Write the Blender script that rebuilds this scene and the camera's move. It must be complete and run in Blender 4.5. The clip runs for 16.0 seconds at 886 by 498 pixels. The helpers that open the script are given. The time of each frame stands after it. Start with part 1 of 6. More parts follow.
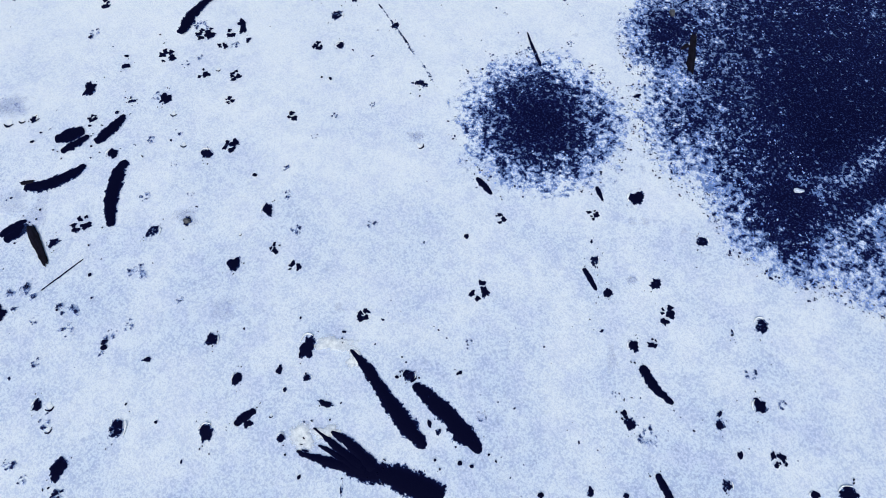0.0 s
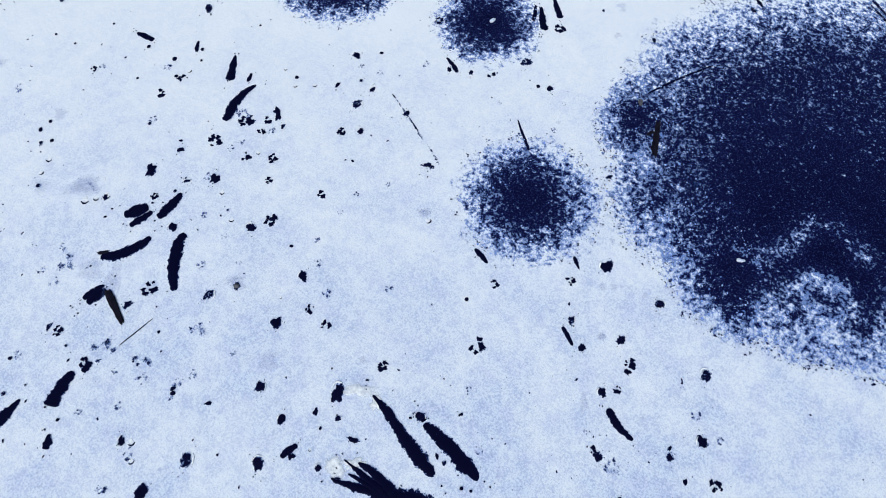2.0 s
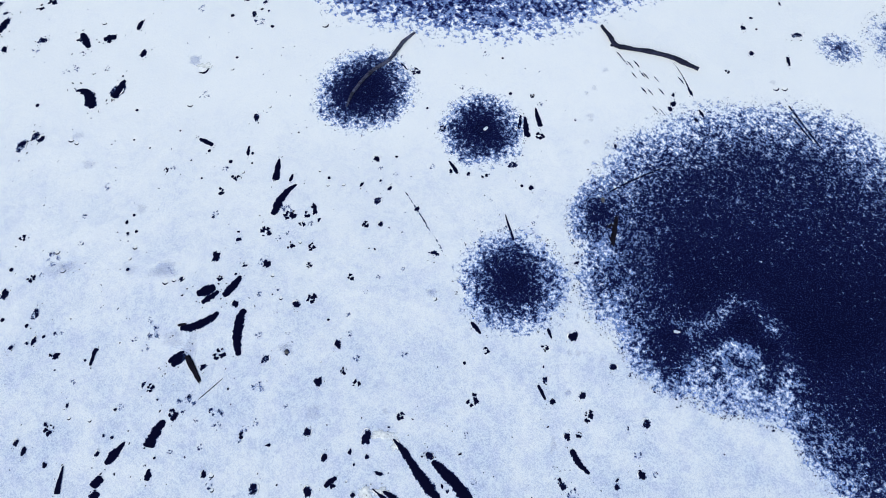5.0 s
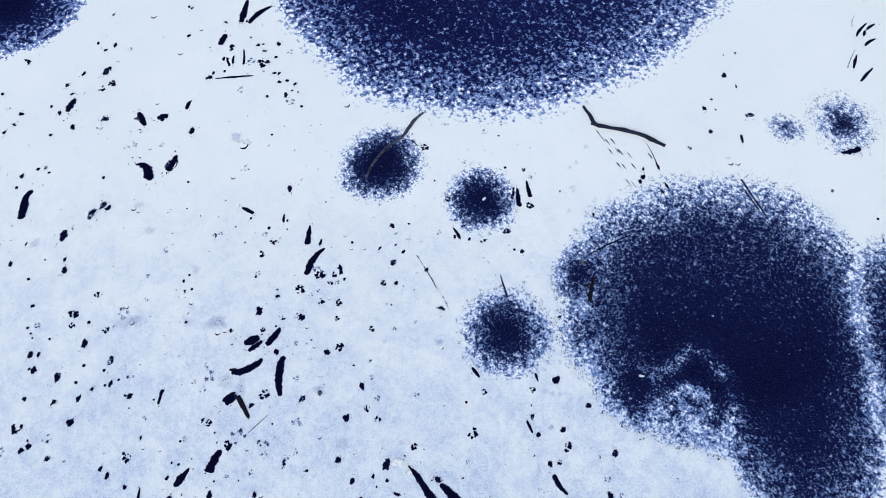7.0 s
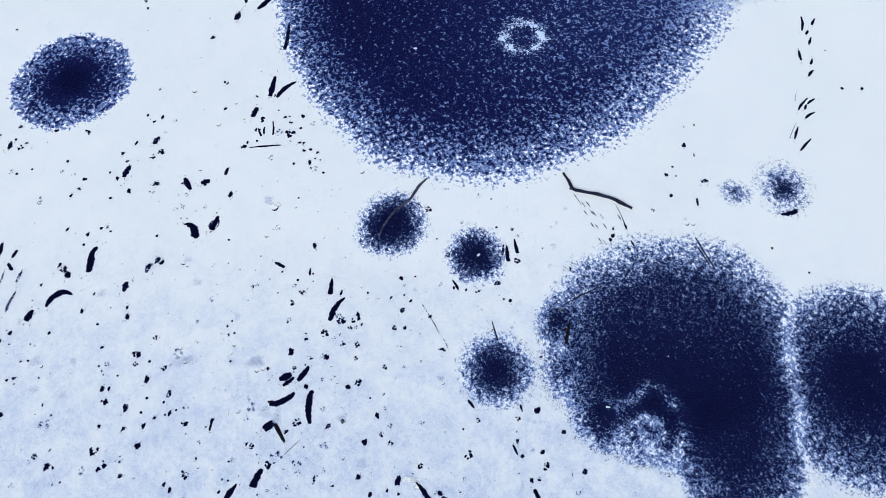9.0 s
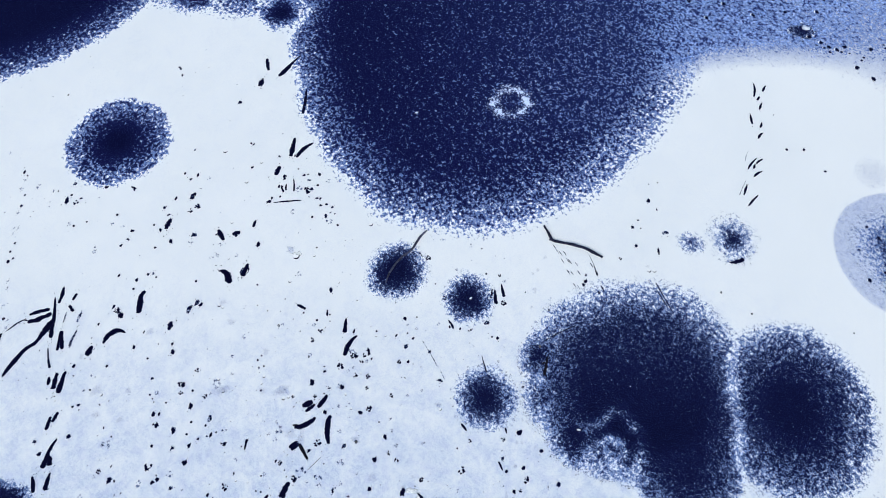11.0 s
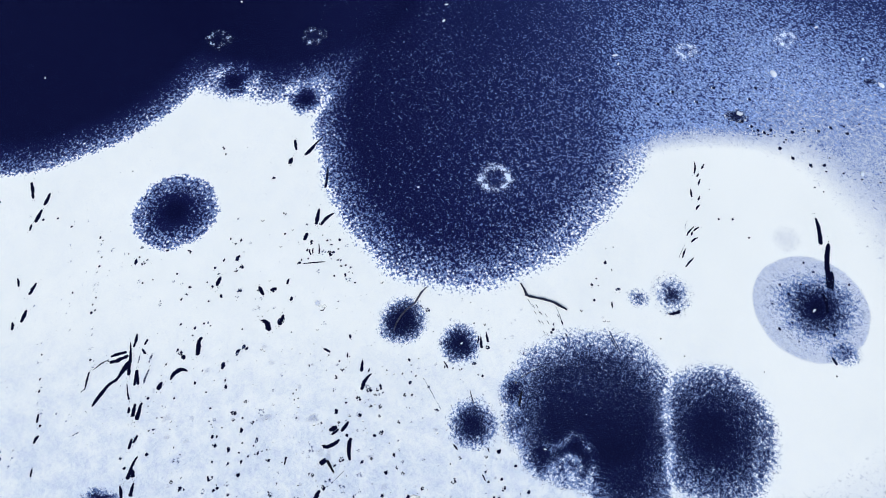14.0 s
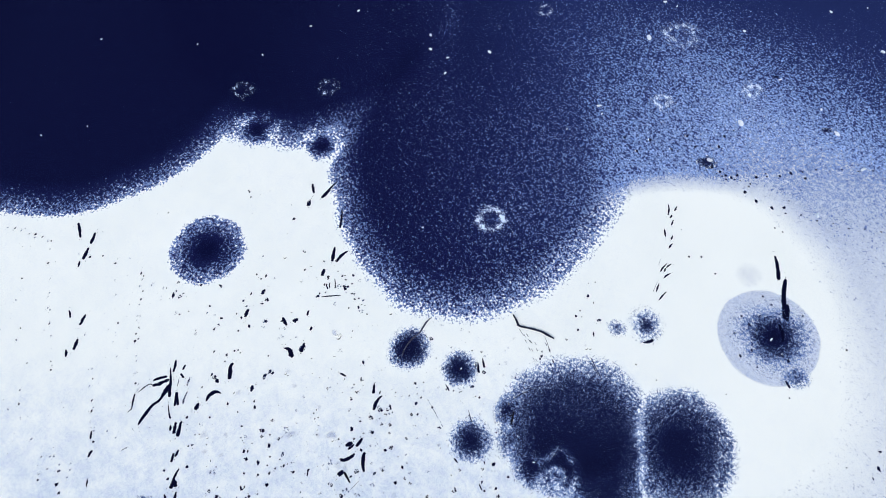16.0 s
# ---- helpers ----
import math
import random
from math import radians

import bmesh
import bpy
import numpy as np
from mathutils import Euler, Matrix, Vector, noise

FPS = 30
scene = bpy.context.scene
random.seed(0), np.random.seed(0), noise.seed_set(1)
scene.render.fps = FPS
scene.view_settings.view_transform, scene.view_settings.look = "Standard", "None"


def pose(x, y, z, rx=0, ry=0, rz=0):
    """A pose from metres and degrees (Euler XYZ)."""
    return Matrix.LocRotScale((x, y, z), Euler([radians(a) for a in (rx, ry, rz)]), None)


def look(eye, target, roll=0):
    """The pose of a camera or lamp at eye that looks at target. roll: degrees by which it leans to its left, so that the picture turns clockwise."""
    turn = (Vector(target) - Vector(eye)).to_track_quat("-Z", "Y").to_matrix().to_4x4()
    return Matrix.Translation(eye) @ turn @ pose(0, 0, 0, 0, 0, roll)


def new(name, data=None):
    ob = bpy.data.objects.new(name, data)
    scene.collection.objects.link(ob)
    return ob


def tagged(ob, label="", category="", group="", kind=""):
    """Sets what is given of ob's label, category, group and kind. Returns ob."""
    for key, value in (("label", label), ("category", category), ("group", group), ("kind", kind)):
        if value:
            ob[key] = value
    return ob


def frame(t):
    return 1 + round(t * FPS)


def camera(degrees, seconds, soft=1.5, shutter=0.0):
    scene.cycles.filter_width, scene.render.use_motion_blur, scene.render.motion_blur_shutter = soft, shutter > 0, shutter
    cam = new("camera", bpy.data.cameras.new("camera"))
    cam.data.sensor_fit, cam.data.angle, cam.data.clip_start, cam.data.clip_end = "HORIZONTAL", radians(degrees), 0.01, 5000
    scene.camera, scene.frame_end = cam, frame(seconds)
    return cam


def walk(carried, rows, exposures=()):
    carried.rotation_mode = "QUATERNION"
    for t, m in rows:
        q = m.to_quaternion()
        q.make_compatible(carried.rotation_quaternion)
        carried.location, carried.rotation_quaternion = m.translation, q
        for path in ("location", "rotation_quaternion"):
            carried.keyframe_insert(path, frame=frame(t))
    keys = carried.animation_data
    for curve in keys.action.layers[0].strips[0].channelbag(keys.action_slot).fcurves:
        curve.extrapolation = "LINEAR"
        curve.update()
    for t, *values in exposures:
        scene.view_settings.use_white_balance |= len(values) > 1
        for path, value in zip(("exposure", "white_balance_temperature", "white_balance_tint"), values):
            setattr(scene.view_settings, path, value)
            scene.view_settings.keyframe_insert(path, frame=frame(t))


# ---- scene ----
# ---------------------------------------------------------------- camera
cam = camera(68.2, 16.0, soft=0.9)
TILT = (24.83, 0.53, 0.00)
CLIMB = [
    (0, 0.001, 0.001, 2.600),
    (0.5, 0.004, 0.006, 2.791),
    (1, 0.000, 0.020, 2.971),
    (1.5, -0.007, 0.027, 3.146),
    (2, -0.016, 0.033, 3.309),
    (2.5, -0.014, 0.039, 3.480),
    (3, -0.013, 0.040, 3.662),
    (3.5, -0.013, 0.038, 3.846),
    (4, -0.014, 0.047, 4.048),
    (6.5, -0.059, 0.101, 5.263),
    (7, -0.066, 0.114, 5.582),
    (7.5, -0.074, 0.130, 5.909),
    (8, -0.082, 0.135, 6.238),
    (8.5, -0.083, 0.123, 6.567),
    (9, -0.065, 0.118, 6.896),
    (11.5, -0.006, 0.107, 8.726),
    (12, 0.009, 0.085, 9.134),
    (12.5, 0.019, 0.069, 9.542),
    (13, 0.035, 0.050, 9.958),
    (13.5, 0.054, 0.023, 10.384),
    (14, 0.065, 0.008, 10.792),
    (14.5, 0.064, 0.010, 11.209),
    (15, 0.047, 0.013, 11.632),
    (15.5, 0.041, 0.005, 12.061),
    (16, 0.046, 0.004, 12.501),
]
EXPOSURES = [(0.0, 0.335, 5910, 5), (4.0, 0.36, 5950, 4), (9.0, 0.36, 6010, 4), (12.0, 0.41, 6080, 4), (16.0, 0.52, 6400, 3)]
walk(cam, [(t, pose(x, y, z, *TILT)) for t, x, y, z in CLIMB], EXPOSURES)

# ---------------------------------------------------------------- daylight, overcast
world = bpy.data.worlds.new("overcast_sky")
scene.world = world
world.use_nodes = True
wt = world.node_tree
sky = wt.nodes.new("ShaderNodeTexSky")
sky.sky_type, sky.sun_disc = "NISHITA", False
sky.sun_elevation, sky.sun_rotation = radians(48), radians(200)
sky.air_density, sky.dust_density, sky.ozone_density = 1.0, 2.5, 1.0
wt.links.new(sky.outputs[0], wt.nodes["Background"].inputs[0])
wt.nodes["Background"].inputs[1].default_value = 0.10
sun_data = bpy.data.lights.new("sun", "SUN")
sun_data.energy, sun_data.angle, sun_data.color = 1.5, radians(25), (1.0, 0.95, 0.88)
sun = new("sun", sun_data)
sun.matrix_world = look((6 * math.sin(radians(200)), 6 * math.cos(radians(200)), 6 * math.tan(radians(48))), (0, 0, 0))


# ---------------------------------------------------------------- materials
def nodes_of(name):
    m = bpy.data.materials.new(name)
    m.use_nodes = True
    t = m.node_tree
    b = t.nodes["Principled BSDF"]
    return m, t, b, t.links.new


def add(t, kind, **inputs):
    n = t.nodes.new(kind)
    for k, v in inputs.items():
        n.inputs[k].default_value = v
    return n


def noise_at(t, vec, scale, detail=3.0, rough=0.6, swirl=0.0):
    n = add(t, "ShaderNodeTexNoise", Scale=scale, Detail=detail, Roughness=rough, Distortion=swirl)
    t.links.new(vec, n.inputs["Vector"])
    return n.outputs["Fac"]


def math_node(t, op, a, b=None, c=None, clamp=False):
    n = t.nodes.new("ShaderNodeMath")
    n.operation, n.use_clamp = op, clamp
    for i, v in enumerate((a, b, c)):
        if v is None:
            continue
        if isinstance(v, (int, float)):
            n.inputs[i].default_value = v
        else:
            t.links.new(v, n.inputs[i])
    return n.outputs[0]


def mix_colour(t, fac, a, b):
    n = t.nodes.new("ShaderNodeMix")
    n.data_type = "RGBA"
    for sock, v in ((n.inputs[0], fac), (n.inputs[6], a), (n.inputs[7], b)):
        if isinstance(v, tuple):
            sock.default_value = (*v, 1.0)
        elif isinstance(v, (int, float)):
            sock.default_value = v
        else:
            t.links.new(v, sock)
    return n.outputs[2]


def ranged(t, v, lo, hi, a=0.0, b=1.0):
    n = add(t, "ShaderNodeMapRange")
    n.inputs[1].default_value, n.inputs[2].default_value = lo, hi
    n.inputs[3].default_value, n.inputs[4].default_value = a, b
    t.links.new(v, n.inputs[0])
    return n.outputs[0]


def place_of(t):
    """World position, turned askew so that no noise lattice lines up with the flat lake."""
    n = add(t, "ShaderNodeMapping")
    n.inputs["Rotation"].default_value = (0.62, 0.41, 0.83)
    t.links.new(t.nodes.new("ShaderNodeNewGeometry").outputs["Position"], n.inputs["Vector"])
    return n.outputs[0]


def bump_on(t, b, height, strength, distance):
    n = add(t, "ShaderNodeBump", Strength=strength, Distance=distance)
    t.links.new(height, n.inputs["Height"])
    t.links.new(n.outputs[0], b.inputs["Normal"])


def snow_material(name, thin=True):
    """Dry snow: white with blue-grey grains where it lies thin and trodden."""
    m, t, b, link = nodes_of(name)
    p = place_of(t)
    fine = noise_at(t, p, 100.0, 3.0, 0.7)
    grain = noise_at(t, p, 42.0, 4.0, 0.65)
    blotch = noise_at(t, p, 3.1, 4.0, 0.6)
    broad = noise_at(t, p, 0.55, 3.0, 0.5)
    c = mix_colour(t, ranged(t, broad, 0.35, 0.65), (0.853, 0.864, 0.85), (0.884, 0.89, 0.872))
    if thin:
        xyz = t.nodes.new("ShaderNodeSeparateXYZ")
        link(t.nodes.new("ShaderNodeNewGeometry").outputs["Position"], xyz.inputs[0])
        # the dogs' run: trodden, thinner snow; the near end's brightness fall-off is painted in too
        near = math_node(t, "MULTIPLY", ranged(t, xyz.outputs[1], 0.2, 3.6, 1.0, 0.10), ranged(t, xyz.outputs[0], 2.5, 5.5, 1.0, 0.1))
        worn = math_node(t, "MULTIPLY", near, ranged(t, blotch, 0.36, 0.63, 0.32, 1.0))
        cloud = noise_at(t, p, 17.0, 4.0, 0.7)
        speck = math_node(t, "ADD", math_node(t, "MULTIPLY", fine, 0.68), math_node(t, "MULTIPLY", cloud, 0.32))
        thinned = math_node(t, "MULTIPLY", ranged(t, speck, 0.46, 0.58), worn)
        c = mix_colour(t, math_node(t, "MULTIPLY", worn, 0.82), c, (0.605, 0.685, 0.815))
        mauve = math_node(t, "MULTIPLY", ranged(t, noise_at(t, p, 8.5, 3.0, 0.6), 0.48, 0.62), worn)
        c = mix_colour(t, math_node(t, "MULTIPLY", mauve, 0.40), c, (0.64, 0.635, 0.83))
        c = mix_colour(t, math_node(t, "MULTIPLY", thinned, 1.0), c, (0.37, 0.445, 0.64))
        seldom = math_node(t, "MULTIPLY", ranged(t, grain, 0.58, 0.68), worn)
        c = mix_colour(t, math_node(t, "MULTIPLY", seldom, 0.6), c, (0.26, 0.32, 0.50))
    salt = noise_at(t, p, 200.0, 2.0, 0.6)
    c = mix_colour(t, ranged(t, salt, 0.48, 0.64, 0.0, 0.42), c, (0.55, 0.59, 0.69))
    link(c, b.inputs["Base Color"])
    b.inputs["Roughness"].default_value = 0.75
    b.inputs["Specular IOR Level"].default_value = 0.25
    h = math_node(t, "ADD", math_node(t, "MULTIPLY", fine, 0.35), grain)
    bump_on(t, b, h, 0.35, 0.006)
    return m


def wet_material(name, scales, shares, spread=0.1, film=(-0.62, 0.02), dark=(-0.13, 0.11), film_blue=(0.22, 0.345, 0.70), thick=0.60, flecks=0.4, mottle=0.36,
                 deep_blue=0.019, frost=(0.008, 0.012, 0.062), reach=1.24, fleck_at=0.57, fleck_rise=0.14, film_pale=(0.30, 0.43, 0.76)):
    """Bare dark ice and slush. The mesh's own 'wet' value says how much of the surface is bare: ragged grains of dark ice, then a
    soaked blue film, then the snow below. 'soft' turns the grains into an even film, 'tint' is slush that has drunk water."""
    m, t, b, link = nodes_of(name)
    p = place_of(t)
    value = {}
    for key in ("wet", "soft", "tint"):
        a = t.nodes.new("ShaderNodeAttribute")
        a.attribute_name = key
        value[key] = a.outputs["Fac"]
    layers = [noise_at(t, p, s, 4.0 if k == 0 else 3.0, 0.62) for k, s in enumerate(scales)]
    n = math_node(t, "MULTIPLY", layers[0], shares[0])
    for layer, w in zip(layers[1:], shares[1:]):
        n = math_node(t, "MULTIPLY_ADD", layer, w, n)
    n = ranged(t, n, 0.5 - spread, 0.5 + spread)
    n.node.clamp = False
    share = ranged(t, value["wet"], 0.0, 1.0, -0.42, reach)
    share.node.clamp = False
    d = math_node(t, "SUBTRACT", share, n)
    grit = layers[-1]
    # snow grains left standing on the bare ice, fewer the wetter it is
    bare = math_node(t, "MULTIPLY_ADD", math_node(t, "POWER", math_node(t, "MAXIMUM", value["wet"], 0.0), 4.0), fleck_rise, fleck_at)
    fleck = math_node(t, "MULTIPLY", math_node(t, "SUBTRACT", noise_at(t, p, scales[-1] * 0.8, 2.0, 0.6), bare), 16.0, clamp=True)
    fleck = math_node(t, "MULTIPLY", fleck, flecks)
    hard = ranged(t, d, *dark)
    hard = math_node(t, "MULTIPLY", hard, math_node(t, "SUBTRACT", 1.0, fleck))
    even = t.nodes.new("ShaderNodeMix")
    link(value["soft"], even.inputs[0])
    link(hard, even.inputs[2])
    link(math_node(t, "MULTIPLY", value["wet"], 1.0, clamp=True), even.inputs[3])
    grains = even.outputs[0]
    soaked = math_node(t, "MULTIPLY", ranged(t, d, *film), thick)
    drunk = math_node(t, "MULTIPLY", value["tint"], ranged(t, grit, 0.41, 0.59, 0.12, 0.90))
    soaked = math_node(t, "MAXIMUM", soaked, drunk)
    soaked = math_node(t, "MULTIPLY", soaked, math_node(t, "MULTIPLY_ADD", value["soft"], -0.75, 1.0, clamp=True))
    soaked = math_node(t, "MULTIPLY", soaked, math_node(t, "SUBTRACT", 1.0, grains))
    alpha = math_node(t, "ADD", grains, soaked, clamp=True)
    dark_share = math_node(t, "DIVIDE", grains, math_node(t, "ADD", alpha, 0.001), clamp=True)
    # the bare ice itself: frosted navy where it is thinly cleared, near black where it is swept and wet
    solid = mix_colour(t, ranged(t, d, -0.05, 0.42), frost, (0.13 * deep_blue, 0.15 * deep_blue, 1.1 * deep_blue))
    solid = mix_colour(t, ranged(t, value["wet"], 0.88, 1.16), solid, (0.05 * deep_blue, 0.06 * deep_blue, 0.62 * deep_blue))
    solid = mix_colour(t, math_node(t, "MULTIPLY", value["tint"], 0.5), solid, (0.020, 0.033, 0.135))
    rime = math_node(t, "MULTIPLY", ranged(t, noise_at(t, p, 2.2 * scales[-1], 2.0, 0.6), 0.54, 0.66), math_node(t, "MULTIPLY_ADD", value["wet"], -0.6 * mottle, mottle, clamp=True))
    solid = mix_colour(t, rime, solid, (0.07, 0.115, 0.38))
    pale = ranged(t, noise_at(t, p, 1.5 * scales[-1], 2.0, 0.6), 0.40, 0.62)
    pale = math_node(t, "MULTIPLY", pale, ranged(t, d, -1.1, -0.1, 1.0, 0.5))
    c = mix_colour(t, dark_share, mix_colour(t, pale, film_blue, film_pale), solid)
    smooth_film = mix_colour(t, ranged(t, grains, 0.25, 0.95), (0.15, 0.26, 0.66), (0.012, 0.016, 0.075))
    c = mix_colour(t, value["soft"], c, smooth_film)
    link(c, b.inputs["Base Color"])
    link(alpha, b.inputs["Alpha"])
    b.inputs["IOR"].default_value = 1.31
    b.inputs["Roughness"].default_value = 0.6
    b.inputs["Specular IOR Level"].default_value = 0.05
    bump_on(t, b, layers[min(1, len(layers) - 1)], 0.25, 0.003)
    return m


def ring_material(name, edge=(0.30, 0.38, 0.68), white=(0.80, 0.83, 0.90), crisp=3.0, ragged=1.0):
    """Snow left standing in rings on the dark ice, ragged at its edge."""
    m, t, b, link = nodes_of(name)
    p = place_of(t)
    n = math_node(t, "ADD", math_node(t, "MULTIPLY", noise_at(t, p, 9.0), 0.45), math_node(t, "MULTIPLY", noise_at(t, p, 34.0, 4.0, 0.7), 0.55))
    n = ranged(t, n, 0.38, 0.62, 0.0, ragged)
    wet = t.nodes.new("ShaderNodeAttribute")
    wet.attribute_name = "wet"
    alpha = math_node(t, "MULTIPLY_ADD", math_node(t, "SUBTRACT", wet.outputs["Fac"], n), crisp, 0.3 * ragged, clamp=True)
    link(mix_colour(t, alpha, edge, white), b.inputs["Base Color"])
    link(alpha, b.inputs["Alpha"])
    b.inputs["Roughness"].default_value = 0.8
    return m


def wood_material(name, dark, light, scale=90.0):
    m, t, b, link = nodes_of(name)
    co = t.nodes.new("ShaderNodeTexCoord").outputs["Object"]
    st = add(t, "ShaderNodeMapping")
    st.inputs["Scale"].default_value = (0.25, 1.0, 1.0)
    link(co, st.inputs["Vector"])
    g = noise_at(t, st.outputs[0], scale, 5.0, 0.7)
    s = noise_at(t, co, 9.0, 3.0, 0.6)
    c = mix_colour(t, ranged(t, g, 0.35, 0.68), dark, light)
    c = mix_colour(t, math_node(t, "MULTIPLY", ranged(t, s, 0.45, 0.7), 0.6), c, dark)
    link(c, b.inputs["Base Color"])
    b.inputs["Roughness"].default_value = 0.8
    b.inputs["Specular IOR Level"].default_value = 0.08
    bump_on(t, b, g, 0.8, 0.004)
    return m


def lump_material(name, light, dark):
    m, t, b, link = nodes_of(name)
    p = place_of(t)
    g = noise_at(t, p, 70.0, 4.0, 0.65)
    link(mix_colour(t, ranged(t, g, 0.35, 0.7), light, dark), b.inputs["Base Color"])
    b.inputs["Roughness"].default_value = 0.55
    bump_on(t, b, g, 0.5, 0.004)
    return m


SNOW = snow_material("thin_snow")
PUSHED = snow_material("fresh_snow", thin=False)
WET = wet_material("wet_ice", (8.0, 22.0, 52.0), (0.17, 0.42, 0.41), spread=0.096, thick=0.72, deep_blue=0.026, mottle=0.5, flecks=0.42, fleck_rise=0.10)
WET_FAR = wet_material("wet_ice_sheet", (5.0, 13.0, 22.5), (0.10, 0.30, 0.60), spread=0.090, dark=(-0.15, 0.16), film_blue=(0.15, 0.25, 0.60), flecks=0.7, fleck_at=0.53, film_pale=(0.43, 0.58, 0.95), film=(-0.56, -0.12), thick=0.72, deep_blue=0.040, frost=(0.016, 0.024, 0.115), mottle=0.4)
WET_FINE = wet_material("wet_ice_print", (30.0, 95.0), (0.55, 0.45), spread=0.09, film=(-0.24, 0.0), dark=(-0.05, 0.09), flecks=0.0, mottle=0.0, deep_blue=0.017, reach=1.6)
FAINT = wet_material("half_filled_print", (34.0, 95.0), (0.5, 0.5), spread=0.085, film=(-0.5, 0.1), dark=(-0.05, 0.35), thick=0.5, flecks=0.0, mottle=0.0, deep_blue=0.03, frost=(0.03, 0.045, 0.17), reach=1.0)
RING = ring_material("snow_ring", edge=(0.16, 0.25, 0.62), white=(0.60, 0.70, 0.92), crisp=2.6)
RIM = ring_material("squeezed_snow", (0.86, 0.88, 0.88), (0.93, 0.93, 0.92), 2.5, 0.5)
HEAP = ring_material("heaped_snow", (0.86, 0.88, 0.87), (0.90, 0.90, 0.86), 1.1, 0.55)
# both twig woods: the lighter tone paints their grey highlights into the colour
TWIG_WOOD = wood_material("twig_wood", (0.004, 0.005, 0.014), (0.032, 0.034, 0.072))
HIGHLIT_WOOD = wood_material("highlit_twig_wood", (0.005, 0.005, 0.010), (0.12, 0.13, 0.22), 60.0)
BARK = wood_material("bark", (0.002, 0.002, 0.005), (0.014, 0.012, 0.024))
LUMP = lump_material("ice_lump", (0.78, 0.82, 0.88), (0.46, 0.53, 0.70))
STONE = lump_material("stone", (0.075, 0.075, 0.085), (0.03, 0.03, 0.035))


# ---------------------------------------------------------------- builders
def finish(name, verts, faces, material, wet=None, soft=0.0, smooth=True, tint=None):
    me = bpy.data.meshes.new(name)
    me.from_pydata(verts, [], faces)
    if wet is not None:
        me.attributes.new("wet", "FLOAT", "POINT").data.foreach_set("value", np.asarray(wet, np.float32))
        s = np.full(len(verts), soft, np.float32) if np.isscalar(soft) else np.asarray(soft, np.float32)
        me.attributes.new("soft", "FLOAT", "POINT").data.foreach_set("value", s)
    if tint is not None:
        me.attributes.new("tint", "FLOAT", "POINT").data.foreach_set("value", tint.astype(np.float32))
    me.materials.append(material)
    if smooth:
        me.polygons.foreach_set("use_smooth", [True] * len(me.polygons))
    me.update()
    return me


def thing(name, mesh, x, y, rz=0.0, size=1.0, z=0.0):
    ob = new(name, mesh)
    ob.matrix_world = pose(x, y, z, 0, 0, rz) @ Matrix.Scale(size, 4)
    return ob


def empty_thing(name, x, y, rz=0.0, size=1.0):
    ob = new(name)
    ob.empty_display_size = 0.02
    ob.matrix_world = pose(x, y, 0, 0, 0, rz) @ Matrix.Scale(size, 4)
    return ob


def part(name, mesh, parent, x=0.0, y=0.0, rz=0.0, size=1.0, label=""):
    ob = new(name, mesh)
    ob.parent = parent
    ob.matrix_basis = pose(x, y, 0, 0, 0, rz) @ Matrix.Scale(size, 4)
    return tagged(ob, label) if label else ob


LAYER = [0.0015]


